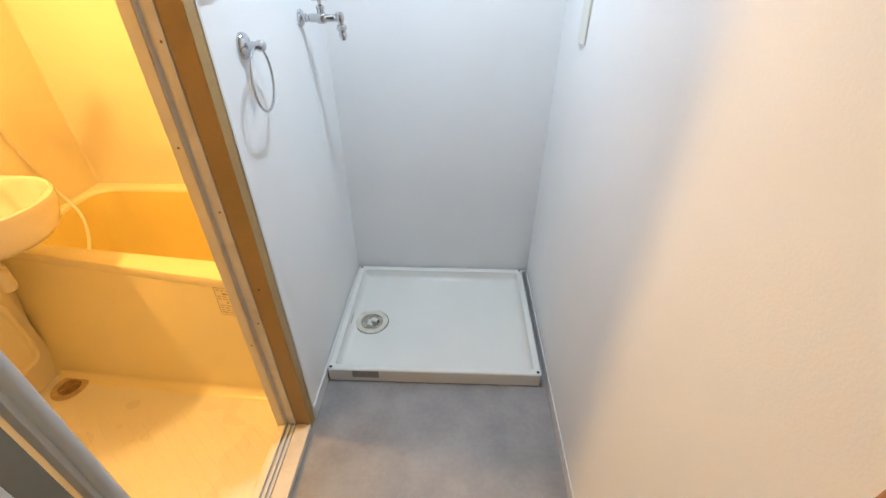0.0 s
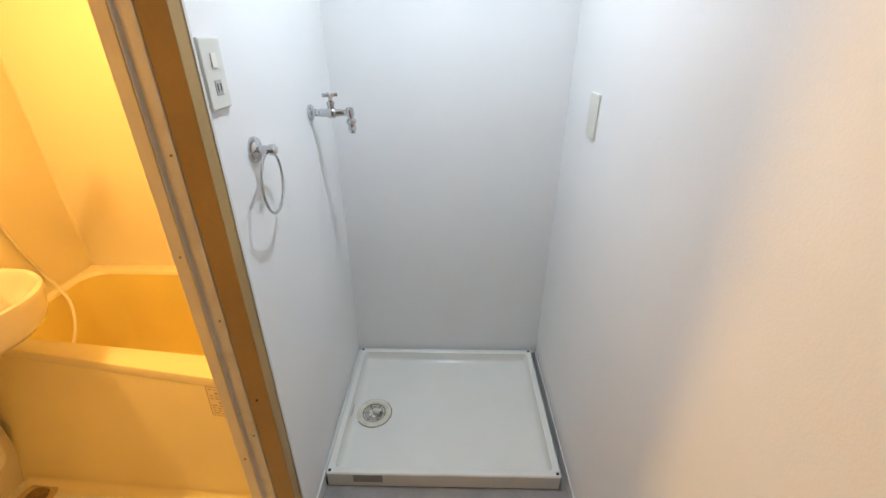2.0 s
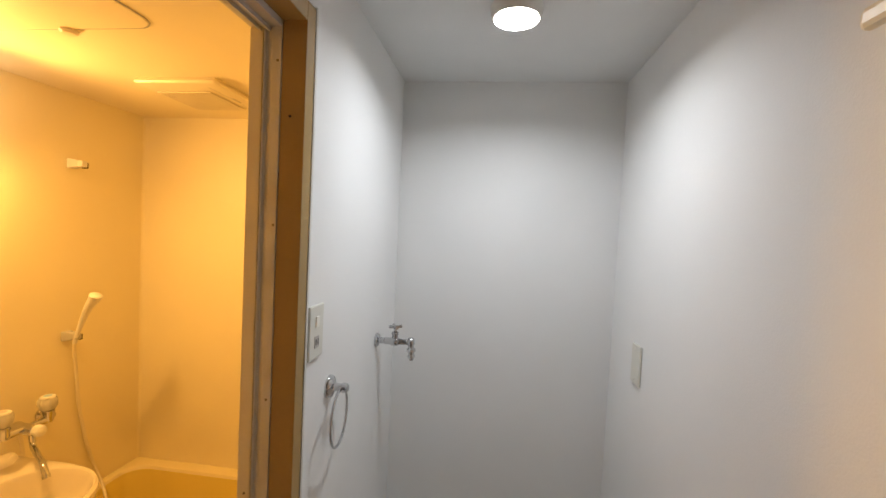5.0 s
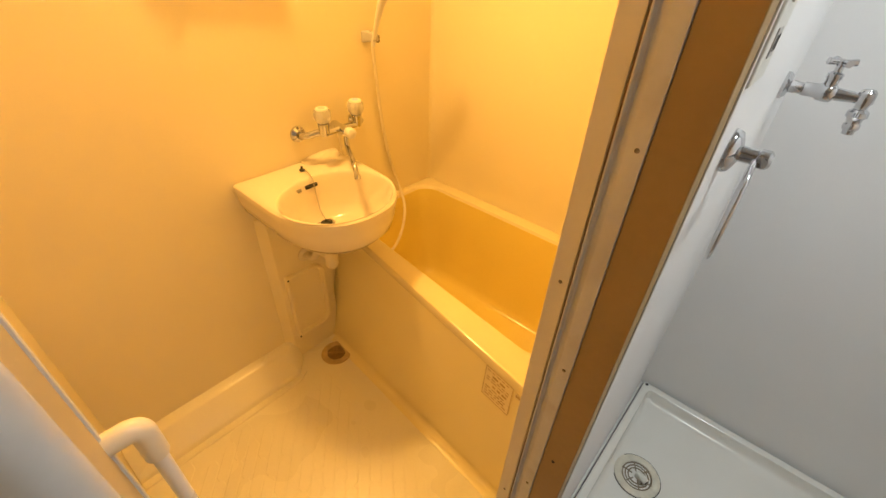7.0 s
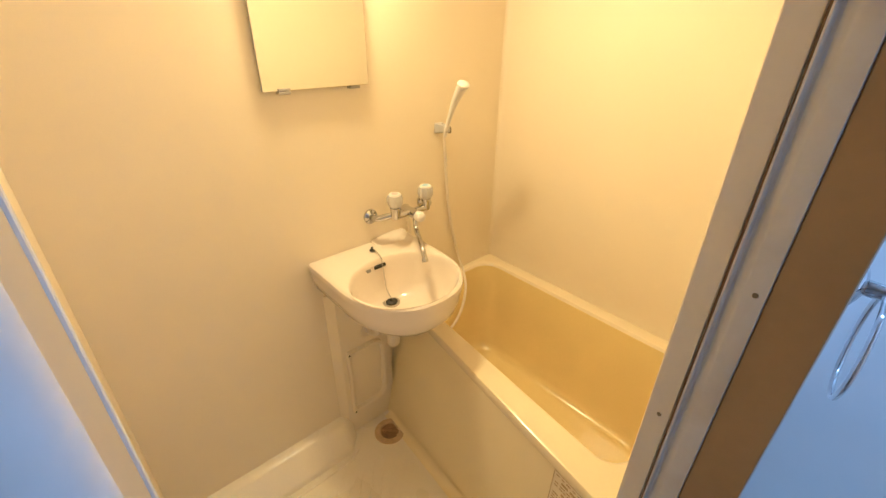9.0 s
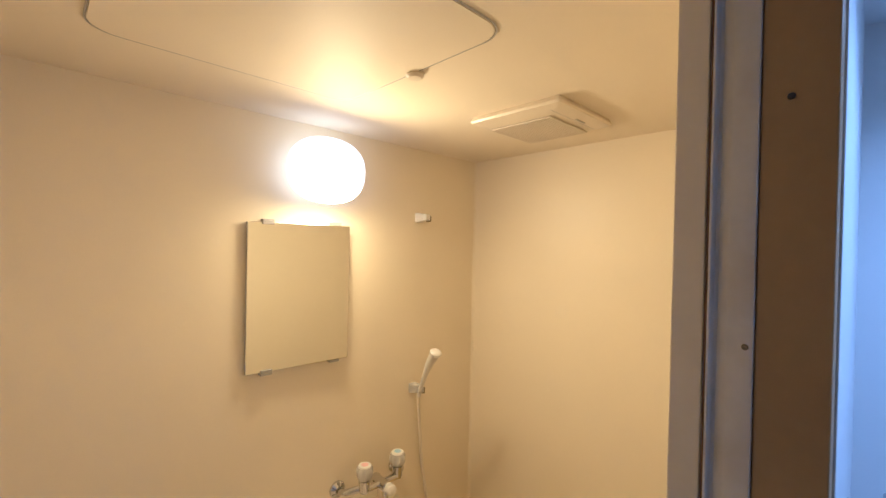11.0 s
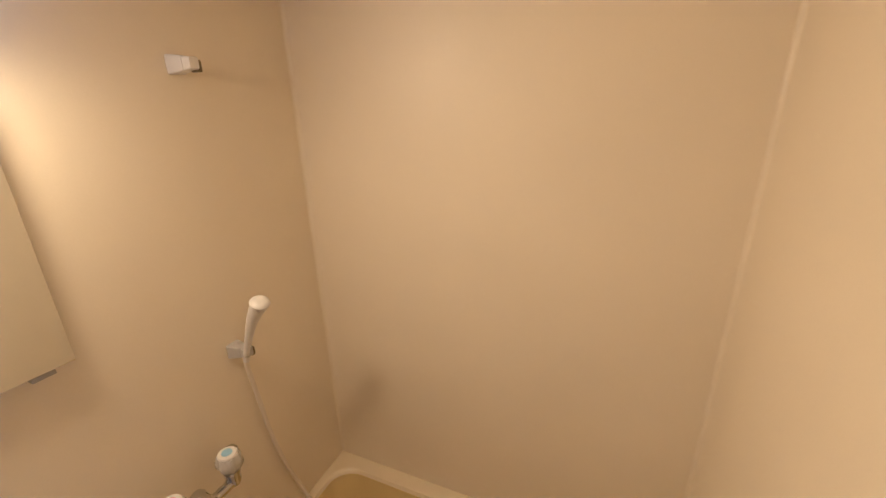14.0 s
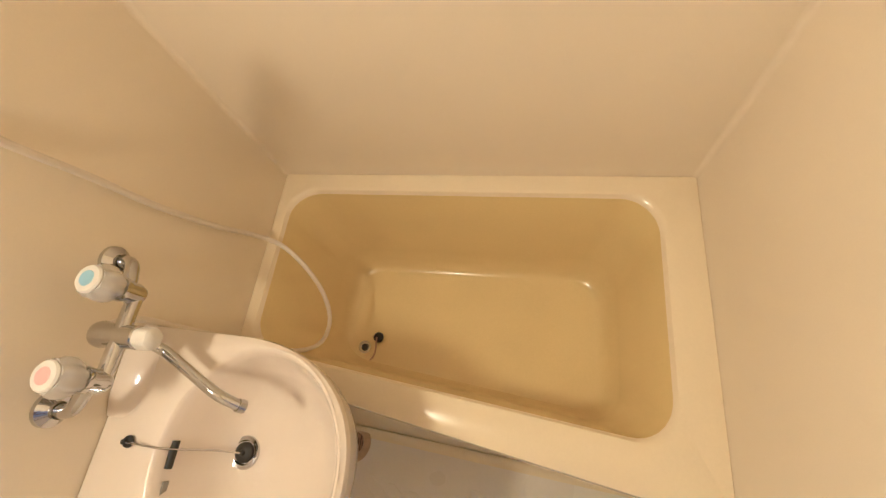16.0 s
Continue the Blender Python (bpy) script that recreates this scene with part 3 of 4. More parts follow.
rail = thing("coat_rail", "brown wooden wall board with a cream rail on it", "coat rail", (HALL_R, -1.5, 1.78))
part("board", box(HALL_R - 0.022, HALL_R - 0.0005, -2.2, -1.15, 1.757, 1.845, 0.006), WOOD, rail)
part("rail_bar", box(HALL_R - 0.040, HALL_R - 0.0225, -2.2, -1.07, 1.822, 1.850, 0.008), CREAM_PL, rail, "cream rounded rail")
casing = thing("side_door_casing", "brown wooden casing standing on the hall wall", "door casing", (HALL_R, -1.55, 0))
casing["kind"] = "structure"
part("post", box(HALL_R - 0.025, HALL_R - 0.0005, -1.60, -1.492, 0.0, 1.75, 0.003), WOOD, casing)

# ---- bathtub ----
tub = thing("bathtub", "ivory plastic bathtub with a curved front apron", "bathtub", (-0.65, -0.25, BATH_Z))


def front(x):
    return -0.645 - 0.16 * (x + 0.195)


def front_in(x):
    return -0.534 - 0.115 * (x + 0.30)


def tub_in(inset, z, r, yf):
    x0, x1, yb = -1.150 + inset, -0.192 - inset * 1.12, 0.004 - inset
    out = []
    for x, y in round_rect(x0, x1, -0.5 + yf * 0, yb, (r,) * 4, 9, 12):
        f = front_in(x) + yf
        t = (y - yb) / (-0.5 - yb)
        out.append((x, yb + (f - yb) * t, z))
    return out


def tub_out(z, yf, r=0.004, grow=0.0):
    x0, x1, yb = BX0 + 0.001, BX1 - 0.001, BY1 - 0.001
    out = []
    for x, y in round_rect(x0, x1, -0.5, yb, (r,) * 4, 9, 12):
        f = front(x) + yf
        t = (y - yb) / (-0.5 - yb)
        out.append((x, yb + (f - yb) * t, z))
    return out


shell = loft([tub_out(RIM - 0.04, 0.004), tub_out(RIM - 0.012, 0.0), tub_out(RIM - 0.003, 0.004), tub_out(RIM, 0.012), tub_in(-0.008, RIM, 0.085, -0.008),
              tub_in(0.0, RIM - 0.003, 0.085, 0.0), tub_in(0.006, RIM - 0.014, 0.085, 0.006)])
well = loft([tub_in(0.006, RIM - 0.014, 0.085, 0.006), tub_in(0.02, 0.30, 0.09, 0.018), tub_in(0.034, 0.12, 0.10, 0.03),
              tub_in(0.046, 0.06, 0.10, 0.042), tub_in(0.064, 0.034, 0.09, 0.058), tub_in(0.085, 0.028, 0.08, 0.08)], False, True)
tub_shell = part("rim", shell, TUB, tub, "pale ivory rim")
part("well", well, TUB_WELL, tub, "ivory tub well with bounced yellow light put into its colour")
def apron_foot(x):
    return -0.658 - 0.072 * (x + 0.2)


ap = []
for k in range(9):
    t = k / 8
    z = (RIM - 0.03) * (1 - t) + BATH_Z * t
    row = []
    for i in range(25):
        x = BX0 + 0.002 + (BX1 - BX0 - 0.004) * i / 24
        yt, ybm = front(x) + 0.006, apron_foot(x)
        flare = t + (0.06 * max(0, (t - 0.9) / 0.1))
        row.append((x, yt + (ybm - yt) * flare, z))
    ap.append(row)
own = bmesh.new()
vs = [[own.verts.new(p) for p in r] for r in ap]
bk = [[own.verts.new((p[0], p[1] + 0.02, p[2])) for p in r] for r in ap]
for g in (vs, bk):
    for a, b in zip(g, g[1:]):
        for i in range(24):
            own.faces.new((a[i], a[i + 1], b[i + 1], b[i]))
for i in range(24):
    own.faces.new((vs[0][i], vs[0][i + 1], bk[0][i + 1], bk[0][i]))
    own.faces.new((vs[-1][i], vs[-1][i + 1], bk[-1][i + 1], bk[-1][i]))
for i in (0, 24):
    for k in range(8):
        own.faces.new((vs[k][i], vs[k + 1][i], bk[k + 1][i], bk[k][i]))
for f in own.faces:
    f.smooth = True
apron = part("apron", own, APRON, tub, "smooth ivory front apron")
cove = []
for i in range(25):
    x = BX0 + 0.05 + (BX1 - BX0 - 0.055) * i / 24
    yc, zc = apron_foot(x) - 0.034, BATH_Z + 0.034
    cove.append([(x, yc + 0.038, BATH_Z + 0.0005)] + [(x, yc + 0.034 * math.cos(a), zc - 0.0336 * math.sin(a)) for a in [math.pi / 2 * k / 8 for k in range(9)]])
part("cove", loft(cove, True, True), APRON, tub, "rounded ivory cove along the floor")
part("drain_ring", lathe([(0.021, 0.0), (0.021, 0.003), (0.014, 0.003), (0.012, 0.0012), (0.0, 0.0012)], (-1.022, -0.352, 0.029), n=24), CHROME, tub, "chrome plug ring")
part("drain_hole", lathe([(0.0115, 0.0013), (0.0, 0.0016)], (-1.022, -0.352, 0.029), n=20), RUBBER, tub, "dark plug hole")
part("plug", lathe([(0.0, 0.0), (0.015, 0.0), (0.017, 0.012), (0.014, 0.018), (0.005, 0.02), (0.0, 0.024)], (-0.978, -0.318, 0.0295), (0.2, 0.1, 1), 18), RUBBER, tub, "black rubber plug")
part("plug_chain", tube(spline([(-0.978, -0.318, 0.052), (-0.985, -0.38, 0.035), (-1.03, -0.415, 0.036), (-1.09, -0.42, 0.10), (-1.13, -0.41, 0.25)]), 0.0026, 6), BRONZE, tub, "thin steel plug chain")


def on_apron(x, z):
    t = (RIM - 0.03 - z) / (RIM - 0.03 - BATH_Z)
    yt, ybm = front(x) + 0.006, apron_foot(x)
    return yt + (ybm - yt) * t


sticker = thing("caution_sticker", "yellowed printed caution sticker on the tub apron", "sticker", (-0.27, -0.63, 0.4))


def sheet(x0, x1, z0, z1, off, name, mat, label="", holder=sticker):
    own = bmesh.new()
    q = [(x0, z0), (x1, z0), (x1, z1), (x0, z1)]
    a = [own.verts.new((x, on_apron(x, z) - off, z)) for x, z in q]
    b = [own.verts.new((x, on_apron(x, z) - off + 0.0008, z)) for x, z in q]
    own.faces.new(a)
    own.faces.new(b)
    for i in range(4):
        own.faces.new((a[i], a[(i + 1) % 4], b[(i + 1) % 4], b[i]))
    return part(name, own, mat, holder, label, 0)


sheet(-0.322, -0.222, 0.312, 0.428, 0.0015, "label_sheet", LABEL, "yellowed paper label")
for a in ((-0.322, -0.222, 0.4265, 0.428), (-0.322, -0.222, 0.312, 0.3135), (-0.322, -0.3205, 0.312, 0.428), (-0.2235, -0.222, 0.312, 0.428)):
    sheet(*a, 0.0025, "border", INK)
rng = random.Random(4)
for i, z in enumerate((0.418, 0.404, 0.392, 0.382, 0.368, 0.354, 0.344, 0.334, 0.324)):
    big = i in (1, 4)
    x = -0.314
    while x < -0.240:
        w = rng.uniform(0.008, 0.022)
        if not big or -0.300 < x < -0.250:
            sheet(x, min(x + w, -0.232), z - (0.0035 if big else 0.0016), z + (0.0035 if big else 0.0016), 0.0026, "print_line", INK)
        x += w + 0.006
tag = thing("maker_tag", "small pale printed tag on the tub apron", "tag", (-0.2, -0.63, 0.41))
sheet(-0.214, -0.166, 0.402, 0.420, 0.0015, "tag_sheet", LABEL, "", tag)
sheet(-0.211, -0.190, 0.407, 0.416, 0.0025, "mark", INK, "dark printed block", tag)
sheet(-0.186, -0.170, 0.409, 0.413, 0.0025, "mark", INK, "", tag)

# ---- wash basin ----
basin = thing("wash_basin", "cream ceramic wall basin over the tub end", "basin", (-1.0, -0.645, 0.70))


def basin_out(grow, z, lift=0.0):
    """The D-shaped outline, back on the wall."""
    out = []
    cx, cy, a, b = -0.985, -0.642, 0.247 + grow, 0.198 + grow
    for i in range(40):
        t = -math.pi / 2 + math.pi * i / 39
        e = 0.89
        c, s = math.cos(t), math.sin(t)
        out.append((cx + a * abs(c) ** e, cy + b * math.copysign(abs(s) ** e, s), z))
    x1 = BX0 + 0.002
    for k in range(1, 9):
        out.append((cx + (x1 - cx) * k / 8, cy + b + 0.004 * k / 8 * (1 if grow > -0.05 else 0), z + lift * k / 8))
    for k in range(1, 9):
        out.append((x1, cy + b - 2 * b * k / 8, z + lift))
    for k in range(1, 8):
        out.append((x1 + (cx - x1) * k / 8, cy - b, z + lift * (1 - k / 8)))
    return out


def basin_in(f, z, dx=0.0):
    out = []
    ref = basin_out(0, 0)
    cx, cy = -0.912 + dx, -0.645
    for x, y, _ in ref:
        t = math.atan2((y - cy) / 0.21, (x - cx) / 0.27)
        ax = 0.160 if math.cos(t) > 0 else 0.150
        out.append((cx + ax * f * math.cos(t), cy + 0.178 * f * math.sin(t), z))
    return out


bz = 0.742
bowl = loft([basin_out(-0.16, 0.592), basin_out(-0.10, 0.598), basin_out(-0.045, 0.612), basin_out(-0.020, 0.640), basin_out(-0.008, 0.680), basin_out(-0.003, 0.715), basin_out(0.0, bz - 0.014), basin_out(-0.002, bz - 0.005, 0.001),
             basin_out(-0.009, bz, 0.001), basin_in(1.035, bz + 0.001), basin_in(1.01, bz - 0.001), basin_in(0.99, bz - 0.006), basin_in(0.965, bz - 0.022), basin_in(0.90, bz - 0.06, -0.005),
             basin_in(0.78, bz - 0.11, -0.015), basin_in(0.55, bz - 0.138, -0.035), basin_in(0.28, bz - 0.147, -0.06), basin_in(0.12, bz - 0.149, -0.086)], True, True)
basin_body = part("bowl", bowl, CERAMIC, basin)
ledge = loft([[(BX0 + 0.002, y, z0), (BX0 + 0.002 + d, y, z0), (BX0 + 0.002 + d * 0.6, y, z1), (BX0 + 0.002, y, z1)] for y, d, z0, z1 in
              ((-0.60, 0.04, 0.738, 0.747), (-0.57, 0.06, 0.738, 0.756), (-0.5, 0.065, 0.738, 0.760), (-0.46, 0.04, 0.738, 0.757))], True, True)
part("tap_ledge", ledge, CERAMIC, basin, "raised ceramic tap ledge")
hxx, hyy, hzz = -1.0, -0.642, bz - 0.147
part("waste_ring", lathe([(0.030, -0.001), (0.029, 0.003), (0.022, 0.003), (0.019, -0.003), (0.0, -0.003)], (hxx, hyy, hzz), n=28), CHROME, basin, "chrome waste ring")
part("plug", lathe([(0.0185, -0.002), (0.0185, 0.004), (0.013, 0.008), (0.006, 0.009), (0.004, 0.014), (0.0, 0.015)], (hxx, hyy, hzz), n=22), RUBBER, basin, "black rubber plug")
part("overflow_slot", tube([(-1.0535, -0.624, bz - 0.026), (-1.0535, -0.666, bz - 0.026)], 0.0066, 12), RUBBER, basin, "black overflow slot")
part("maker_label", box(-1.0500, -1.0475, -0.706, -0.684, bz - 0.032, bz - 0.020), LABEL_GREY, basin, "small grey label")
part("chain_stay", lathe([(0.010, 0.0), (0.009, 0.003), (0.004, 0.006), (0.004, 0.012), (0.0, 0.014)], (-1.115, -0.632, bz + 0.005), n=16), RUBBER, basin, "black chain stay")
part("chain", tube(spline([(-1.112, -0.632, bz + 0.014), (-1.075, -0.634, bz + 0.008), (-1.052, -0.636, bz - 0.012), (-1.03, -0.64, bz - 0.10), (hxx, hyy, hzz + 0.016)]), 0.0016, 6), CHROME, basin, "fine steel ball chain")
trap = tube([(hxx, hyy, 0.60), (hxx, hyy, 0.50)], 0.017, 18)
lathe([(0.017, 0.0), (0.0235, 0.004), (0.0235, 0.075), (0.019, 0.085), (0.0, 0.087)], (hxx, hyy, 0.500), (0, 0, -1), 20, trap)
tube(rounded([(hxx, hyy, 0.445), (hxx - 0.075, hyy, 0.450), (hxx - 0.10, hyy - 0.012, 0.402), (BX0 + 0.032, hyy - 0.020, 0.400)], 6, 0.03), 0.0135, 16, trap)
part("trap_pipe", trap, CREAM_PL, basin, "cream plastic trap pipe")
part("pipe_flange", lathe([(0.029, 0.0), (0.028, 0.004), (0.017, 0.008), (0.015, 0.009)], (BX0 + 0.031, hyy - 0.020, 0.400), (1, 0, 0), 22), CREAM_PL, basin, "cream pipe flange")

# ---- mixer tap ----
mixer = thing("mixer_tap", "chrome two-handle mixer tap with clear knobs", "mixer tap", (BX0, -0.475, 0.84))
for y, ky, cap in ((-0.592, -0.545, PINK), (-0.357, -0.413, BLUE)):
    part("flange", lathe([(0.027, 0.0), (0.026, 0.006), (0.018, 0.011), (0.013, 0.014), (0.013, 0.02)], (BX0 + 0.0005, y, 0.842), (1, 0, 0), 24), CHROME, mixer)
    part("leg", tube(rounded([(BX0 + 0.012, y, 0.842), (BX0 + 0.045, y, 0.846), (-1.105, ky, 0.858), (-1.09, ky, 0.860)], 5, 0.02), 0.011, 14), CHROME, mixer)
    part("valve", lathe([(0.0, -0.018), (0.014, -0.016), (0.017, -0.006), (0.017, 0.012), (0.019, 0.016), (0.019, 0.024), (0.012, 0.027), (0.0, 0.027)], (-1.09, ky, 0.866), n=22), CHROME, mixer)
    knob = part("knob", lathe([(0.0, 0.0), (0.017, 0.0), (0.021, 0.005), (0.0262, 0.017), (0.0262, 0.031), (0.022, 0.041), (0.0, 0.042)], (-1.09, ky, 0.892), n=56, flute=7, depth=0.075), CLEAR, mixer, "clear fluted acrylic knob")
    part("knob_core", lathe([(0.0, 0.001), (0.009, 0.001), (0.012, 0.036), (0.0, 0.037)], (-1.09, ky, 0.893), n=16), WHITE_PL, knob, "white knob core")
    part("knob_cap", lathe([(0.0205, 0.0), (0.021, 0.003), (0.019, 0.006), (0.013, 0.0068), (0.0, 0.0068)], (-1.09, ky, 0.9325), n=28), WHITE_PL, knob, "white knob cap")
    part("cap_dot", lathe([(0.0118, 0.0), (0.011, 0.001), (0.0, 0.0013)], (-1.09, ky, 0.9392), n=24), cap, knob, "pink hot-water dot" if cap is PINK else "blue cold-water dot")
mb = tube([(-1.088, -0.545, 0.858), (-1.088, -0.413, 0.858)], 0.0115, 16)
lathe([(0.0, -0.045), (0.019, -0.044), (0.021, -0.036), (0.018, -0.02), (0.018, 0.03), (0.014, 0.034), (0.0, 0.034)], (-1.088, -0.478, 0.854), (1, 0, 0), 24, mb)
part("body", mb, CHROME, mixer)
part("diverter", lathe([(0.0, 0.0), (0.016, 0.0), (0.0175, 0.006), (0.0165, 0.024), (0.012, 0.028), (0.0, 0.029)], (-1.056, -0.478, 0.854), (1, 0, 0), 28, flute=6, depth=0.04), WHITE_PL, mixer, "white diverter knob")
spath = rounded([(-1.07, -0.478, 0.838), (-1.055, -0.487, 0.806), (-0.945, -0.545, 0.790), (-0.921, -0.556, 0.764)], 7, 0.03)
part("spout", tube(spath, 0.0088, 16), CHROME, mixer, "swung chrome spout")
part("spout_tip", tube([spath[-1] + Vector((-0.0025, 0.001, 0.004)), spath[-1] + Vector((0.003, -0.001, -0.006))], 0.0105, 16), CHROME, mixer)

# ---- shower ----
shower = thing("hand_shower", "white hand shower with cream hose on its hook", "shower", (-1.15, -0.28, 1.1))
hk = (-1.142, -0.276, 1.103)
grip_path = spline([(-1.138, -0.281, 1.082), (-1.127, -0.283, 1.112), (-1.100, -0.287, 1.170), (-1.070, -0.292, 1.222), (-1.036, -0.297, 1.264)], 8)
part("handset", tube(grip_path, [0.0072 + 0.0120 * max(0.0, (i / 32 - 0.2) / 0.8) ** 1.6 for i in range(33)], 24), WHITE_PL, shower, "white plastic handset flaring to its head")
part("spray_head", lathe([(0.0, -0.004), (0.016, -0.004), (0.0205, 0.0), (0.0215, 0.004), (0.019, 0.009), (0.0125, 0.0125), (0.006, 0.0137), (0.0, 0.0139)], (-1.036, -0.297, 1.263), (0.36, -0.04, 0.93), 32), WHITE_PL, shower, "white domed head cap")
part("head_mark", lathe([(0.0, 0.0022), (0.004, 0.0018), (0.0045, 0.0)], (-1.0300, -0.299, 1.2500), (0.86, -0.1, -0.5), 14), HOOK_GREY, shower, "small grey mark")
part("hose", tube(spline([(-1.138, -0.281, 1.088), (-1.146, -0.275, 1.05), (-1.158, -0.254, 0.94), (-1.163, -0.238, 0.82), (-1.163, -0.208, 0.67), (-1.158, -0.174, 0.545), (-1.125, -0.172, 0.476), (-1.065, -0.216, 0.435),
                          (-1.035, -0.268, 0.365), (-1.032, -0.325, 0.305), (-1.052, -0.385, 0.290), (-1.082, -0.422, 0.36), (-1.122, -0.431, 0.50), (-1.152, -0.433, 0.66), (-1.158, -0.438, 0.77), (-1.143, -0.458, 0.83), (-1.12, -0.476, 0.846)], 8), 0.0060, 12), HOSE, shower, "cream plastic hose")


def hook(name, y, z, parent_thing):
    def ring(x, a, b, c, d):
        return [(BX0 + x, y + p, z + q) for p, q in round_rect(a, b, c, d, (0.003,) * 4, 3, 3)]
    bk = loft([ring(0.0005, -0.021, 0.013, -0.018, 0.017), ring(0.004, -0.0215, 0.0135, -0.0185, 0.0175), ring(0.026, -0.016, 0.011, -0.0145, 0.0145),
               ring(0.034, -0.013, 0.010, -0.013, 0.013)], True, True)
    part("bracket", bk, parent_thing[1], parent_thing[0])
    cl = loft([ring(0.0335, -0.012, 0.009, -0.012, 0.012), ring(0.050, -0.013, 0.010, -0.011, 0.012), ring(0.054, -0.011, 0.008, -0.009, 0.010)], True, True)
    part("clip", cl, parent_thing[1], parent_thing[0])
    # dark box: lining on the low hook, painted shade of the high hook's opening
    part("clip_dark_side", box(BX0 + 0.029, BX0 + 0.0505, y + 0.006, y + 0.0175, z - 0.0155, z + 0.007, 0.003), HOLE, parent_thing[0], "dark box for the clip's lining and shaded opening")


low = thing("shower_hook", "grey plastic shower hook on the bath wall", "hook", (BX0, -0.276, 1.103))
hook("low", -0.276, 1.106, (low, HOOK_GREY))
high = thing("shower_hook", "empty white plastic shower hook high on the wall", "hook", (BX0, -0.262, 1.742))
hook("high", -0.262, 1.744, (high, WHITE_PL))

# ---- mirror ----
mir = thing("mirror", "frameless rectangular mirror held by four clips", "mirror", (BX0, -0.732, 1.487))
MY0, MY1, MZ0, MZ1 = -0.889, -0.576, 1.275, 1.697
part("backing", box(BX0 + 0.004, BX0 + 0.0105, MY0, MY1, MZ0, MZ1, 0.0005), HOOK_GREY, mir, "grey mirror edge")
part("glass", box(BX0 + 0.011, BX0 + 0.0155, MY0, MY1, MZ0, MZ1, 0.001), MIRROR, mir, "clear silvered glass")
for y in (MY0 + 0.055, MY1 - 0.045):
    for z, s in ((MZ0, -1), (MZ1, 1)):
        c = box(BX0 + 0.0005, BX0 + 0.021, y - 0.016, y + 0.016, z + (0.001 if s > 0 else -0.009), z + (0.009 if s > 0 else -0.001), 0.001)
        box(BX0 + 0.0165, BX0 + 0.021, y - 0.016, y + 0.016, z - (0.006 if s > 0 else 0.0), z + (0.0 if s > 0 else 0.006), 0.0008, bm=c)
        part("clip", c, GREY_PL, mir, "grey plastic mirror clip")

lean = Matrix.Translation((BX0, MY0, MZ0)) @ Matrix.Rotation(radians(-1.5), 4, "Z") @ Matrix.Translation((-BX0, -MY0, -MZ0))
for o in mir.children:
    if o.name.startswith(("glass", "backing")):
        o.data.transform(lean)

# ---- bath lamp ----
blamp = thing("bath_wall_lamp", "round white wall lamp over the mirror, lit", "wall lamp", (BX0, -0.695, 1.853))
for name, keep, mat, words in (("globe", lambda c: 0.70 * c.x - 0.714 * c.z <= 0.74, BATH_REAR_GLOW, "milky glass globe glowing softly"),
                               ("globe_front", lambda c: 0.70 * c.x - 0.714 * c.z >= 0.71, BATH_GLOW, "brightly glowing lower front of the globe")):
    own = bmesh.new()
    bmesh.ops.create_uvsphere(own, u_segments=48, v_segments=32, radius=1.0, matrix=Matrix.Rotation(radians(90), 4, "Y"))
    for f in own.faces:
        f.smooth = True
    bmesh.ops.delete(own, geom=[f for f in own.faces if not keep(f.calc_center_median())], context="FACES")
    for v in own.verts:
        x, y, z = (math.copysign(abs(c) ** 0.86, c) for c in v.co)
        v.co = Vector((-1.105 + x * 0.078, -0.686 + y * 0.116, 1.855 + z * 0.096))
    part(name, own, mat, blamp, words)
part("lamp_base", lathe([(0.0, 0.0), (0.066, 0.0), (0.066, 0.010), (0.0, 0.010)], (BX0 + 0.0005, -0.686, 1.855), (1, 0, 0), 36), WHITE_PL, blamp, "white lamp base on the wall")
# ---- fan and hatch in the bath ceiling ----
fan = thing("ventilation_fan", "square ivory ceiling fan cover with a perforated grille", "fan", (-0.645, -0.28, BATH_TOP))
FX0, FX1, FY0, FY1 = -0.772, -0.488, -0.436, -0.155
cover = loft([[(x, y, BATH_TOP - 0.0005) for x, y in round_rect(FX0 + 0.006, FX1 - 0.006, FY0 + 0.006, FY1 - 0.006, (0.006,) * 4, 4, 4)],
              [(x, y, BATH_TOP - 0.012) for x, y in round_rect(FX0, FX1, FY0, FY1, (0.008,) * 4, 4, 4)],
              [(x, y, BATH_TOP - 0.018) for x, y in round_rect(FX0 + 0.003, FX1 - 0.003, FY0 + 0.003, FY1 - 0.003, (0.008,) * 4, 4, 4)],
              [(x, y, BATH_TOP - 0.024) for x, y in round_rect(FX0 + 0.03, FX1 - 0.03, FY0 + 0.03, FY1 - 0.03, (0.008,) * 4, 4, 4)]], True, True)
fan_cover = part("cover", cover, CREAM_PL, fan)
part("seam", box(FX1 - 0.042, FX1 - 0.0408, FY0 + 0.028, FY1 - 0.028, BATH_TOP - 0.0243, BATH_TOP - 0.020), GREY_PL, fan, "fine seam")
part("seam", box(FX0 + 0.030, FX0 + 0.0312, FY0 + 0.003, FY0 + 0.012, BATH_TOP - 0.0190, BATH_TOP - 0.012), GREY_PL, fan, "fine seam")
gx0, gx1, gy0, gy1 = FX0 + 0.030, FX1 - 0.066, FY0 + 0.066, FY1 - 0.022
# flat sheet whose dark colour stands in for the shade inside the holes
part("grille_dark", box(gx0, gx1, gy0, gy1, BATH_TOP - 0.0252, BATH_TOP - 0.0242), HOLE, fan, "dark sheet painted as the shade in the grille holes")
gr = bmesh.new()
n = 21
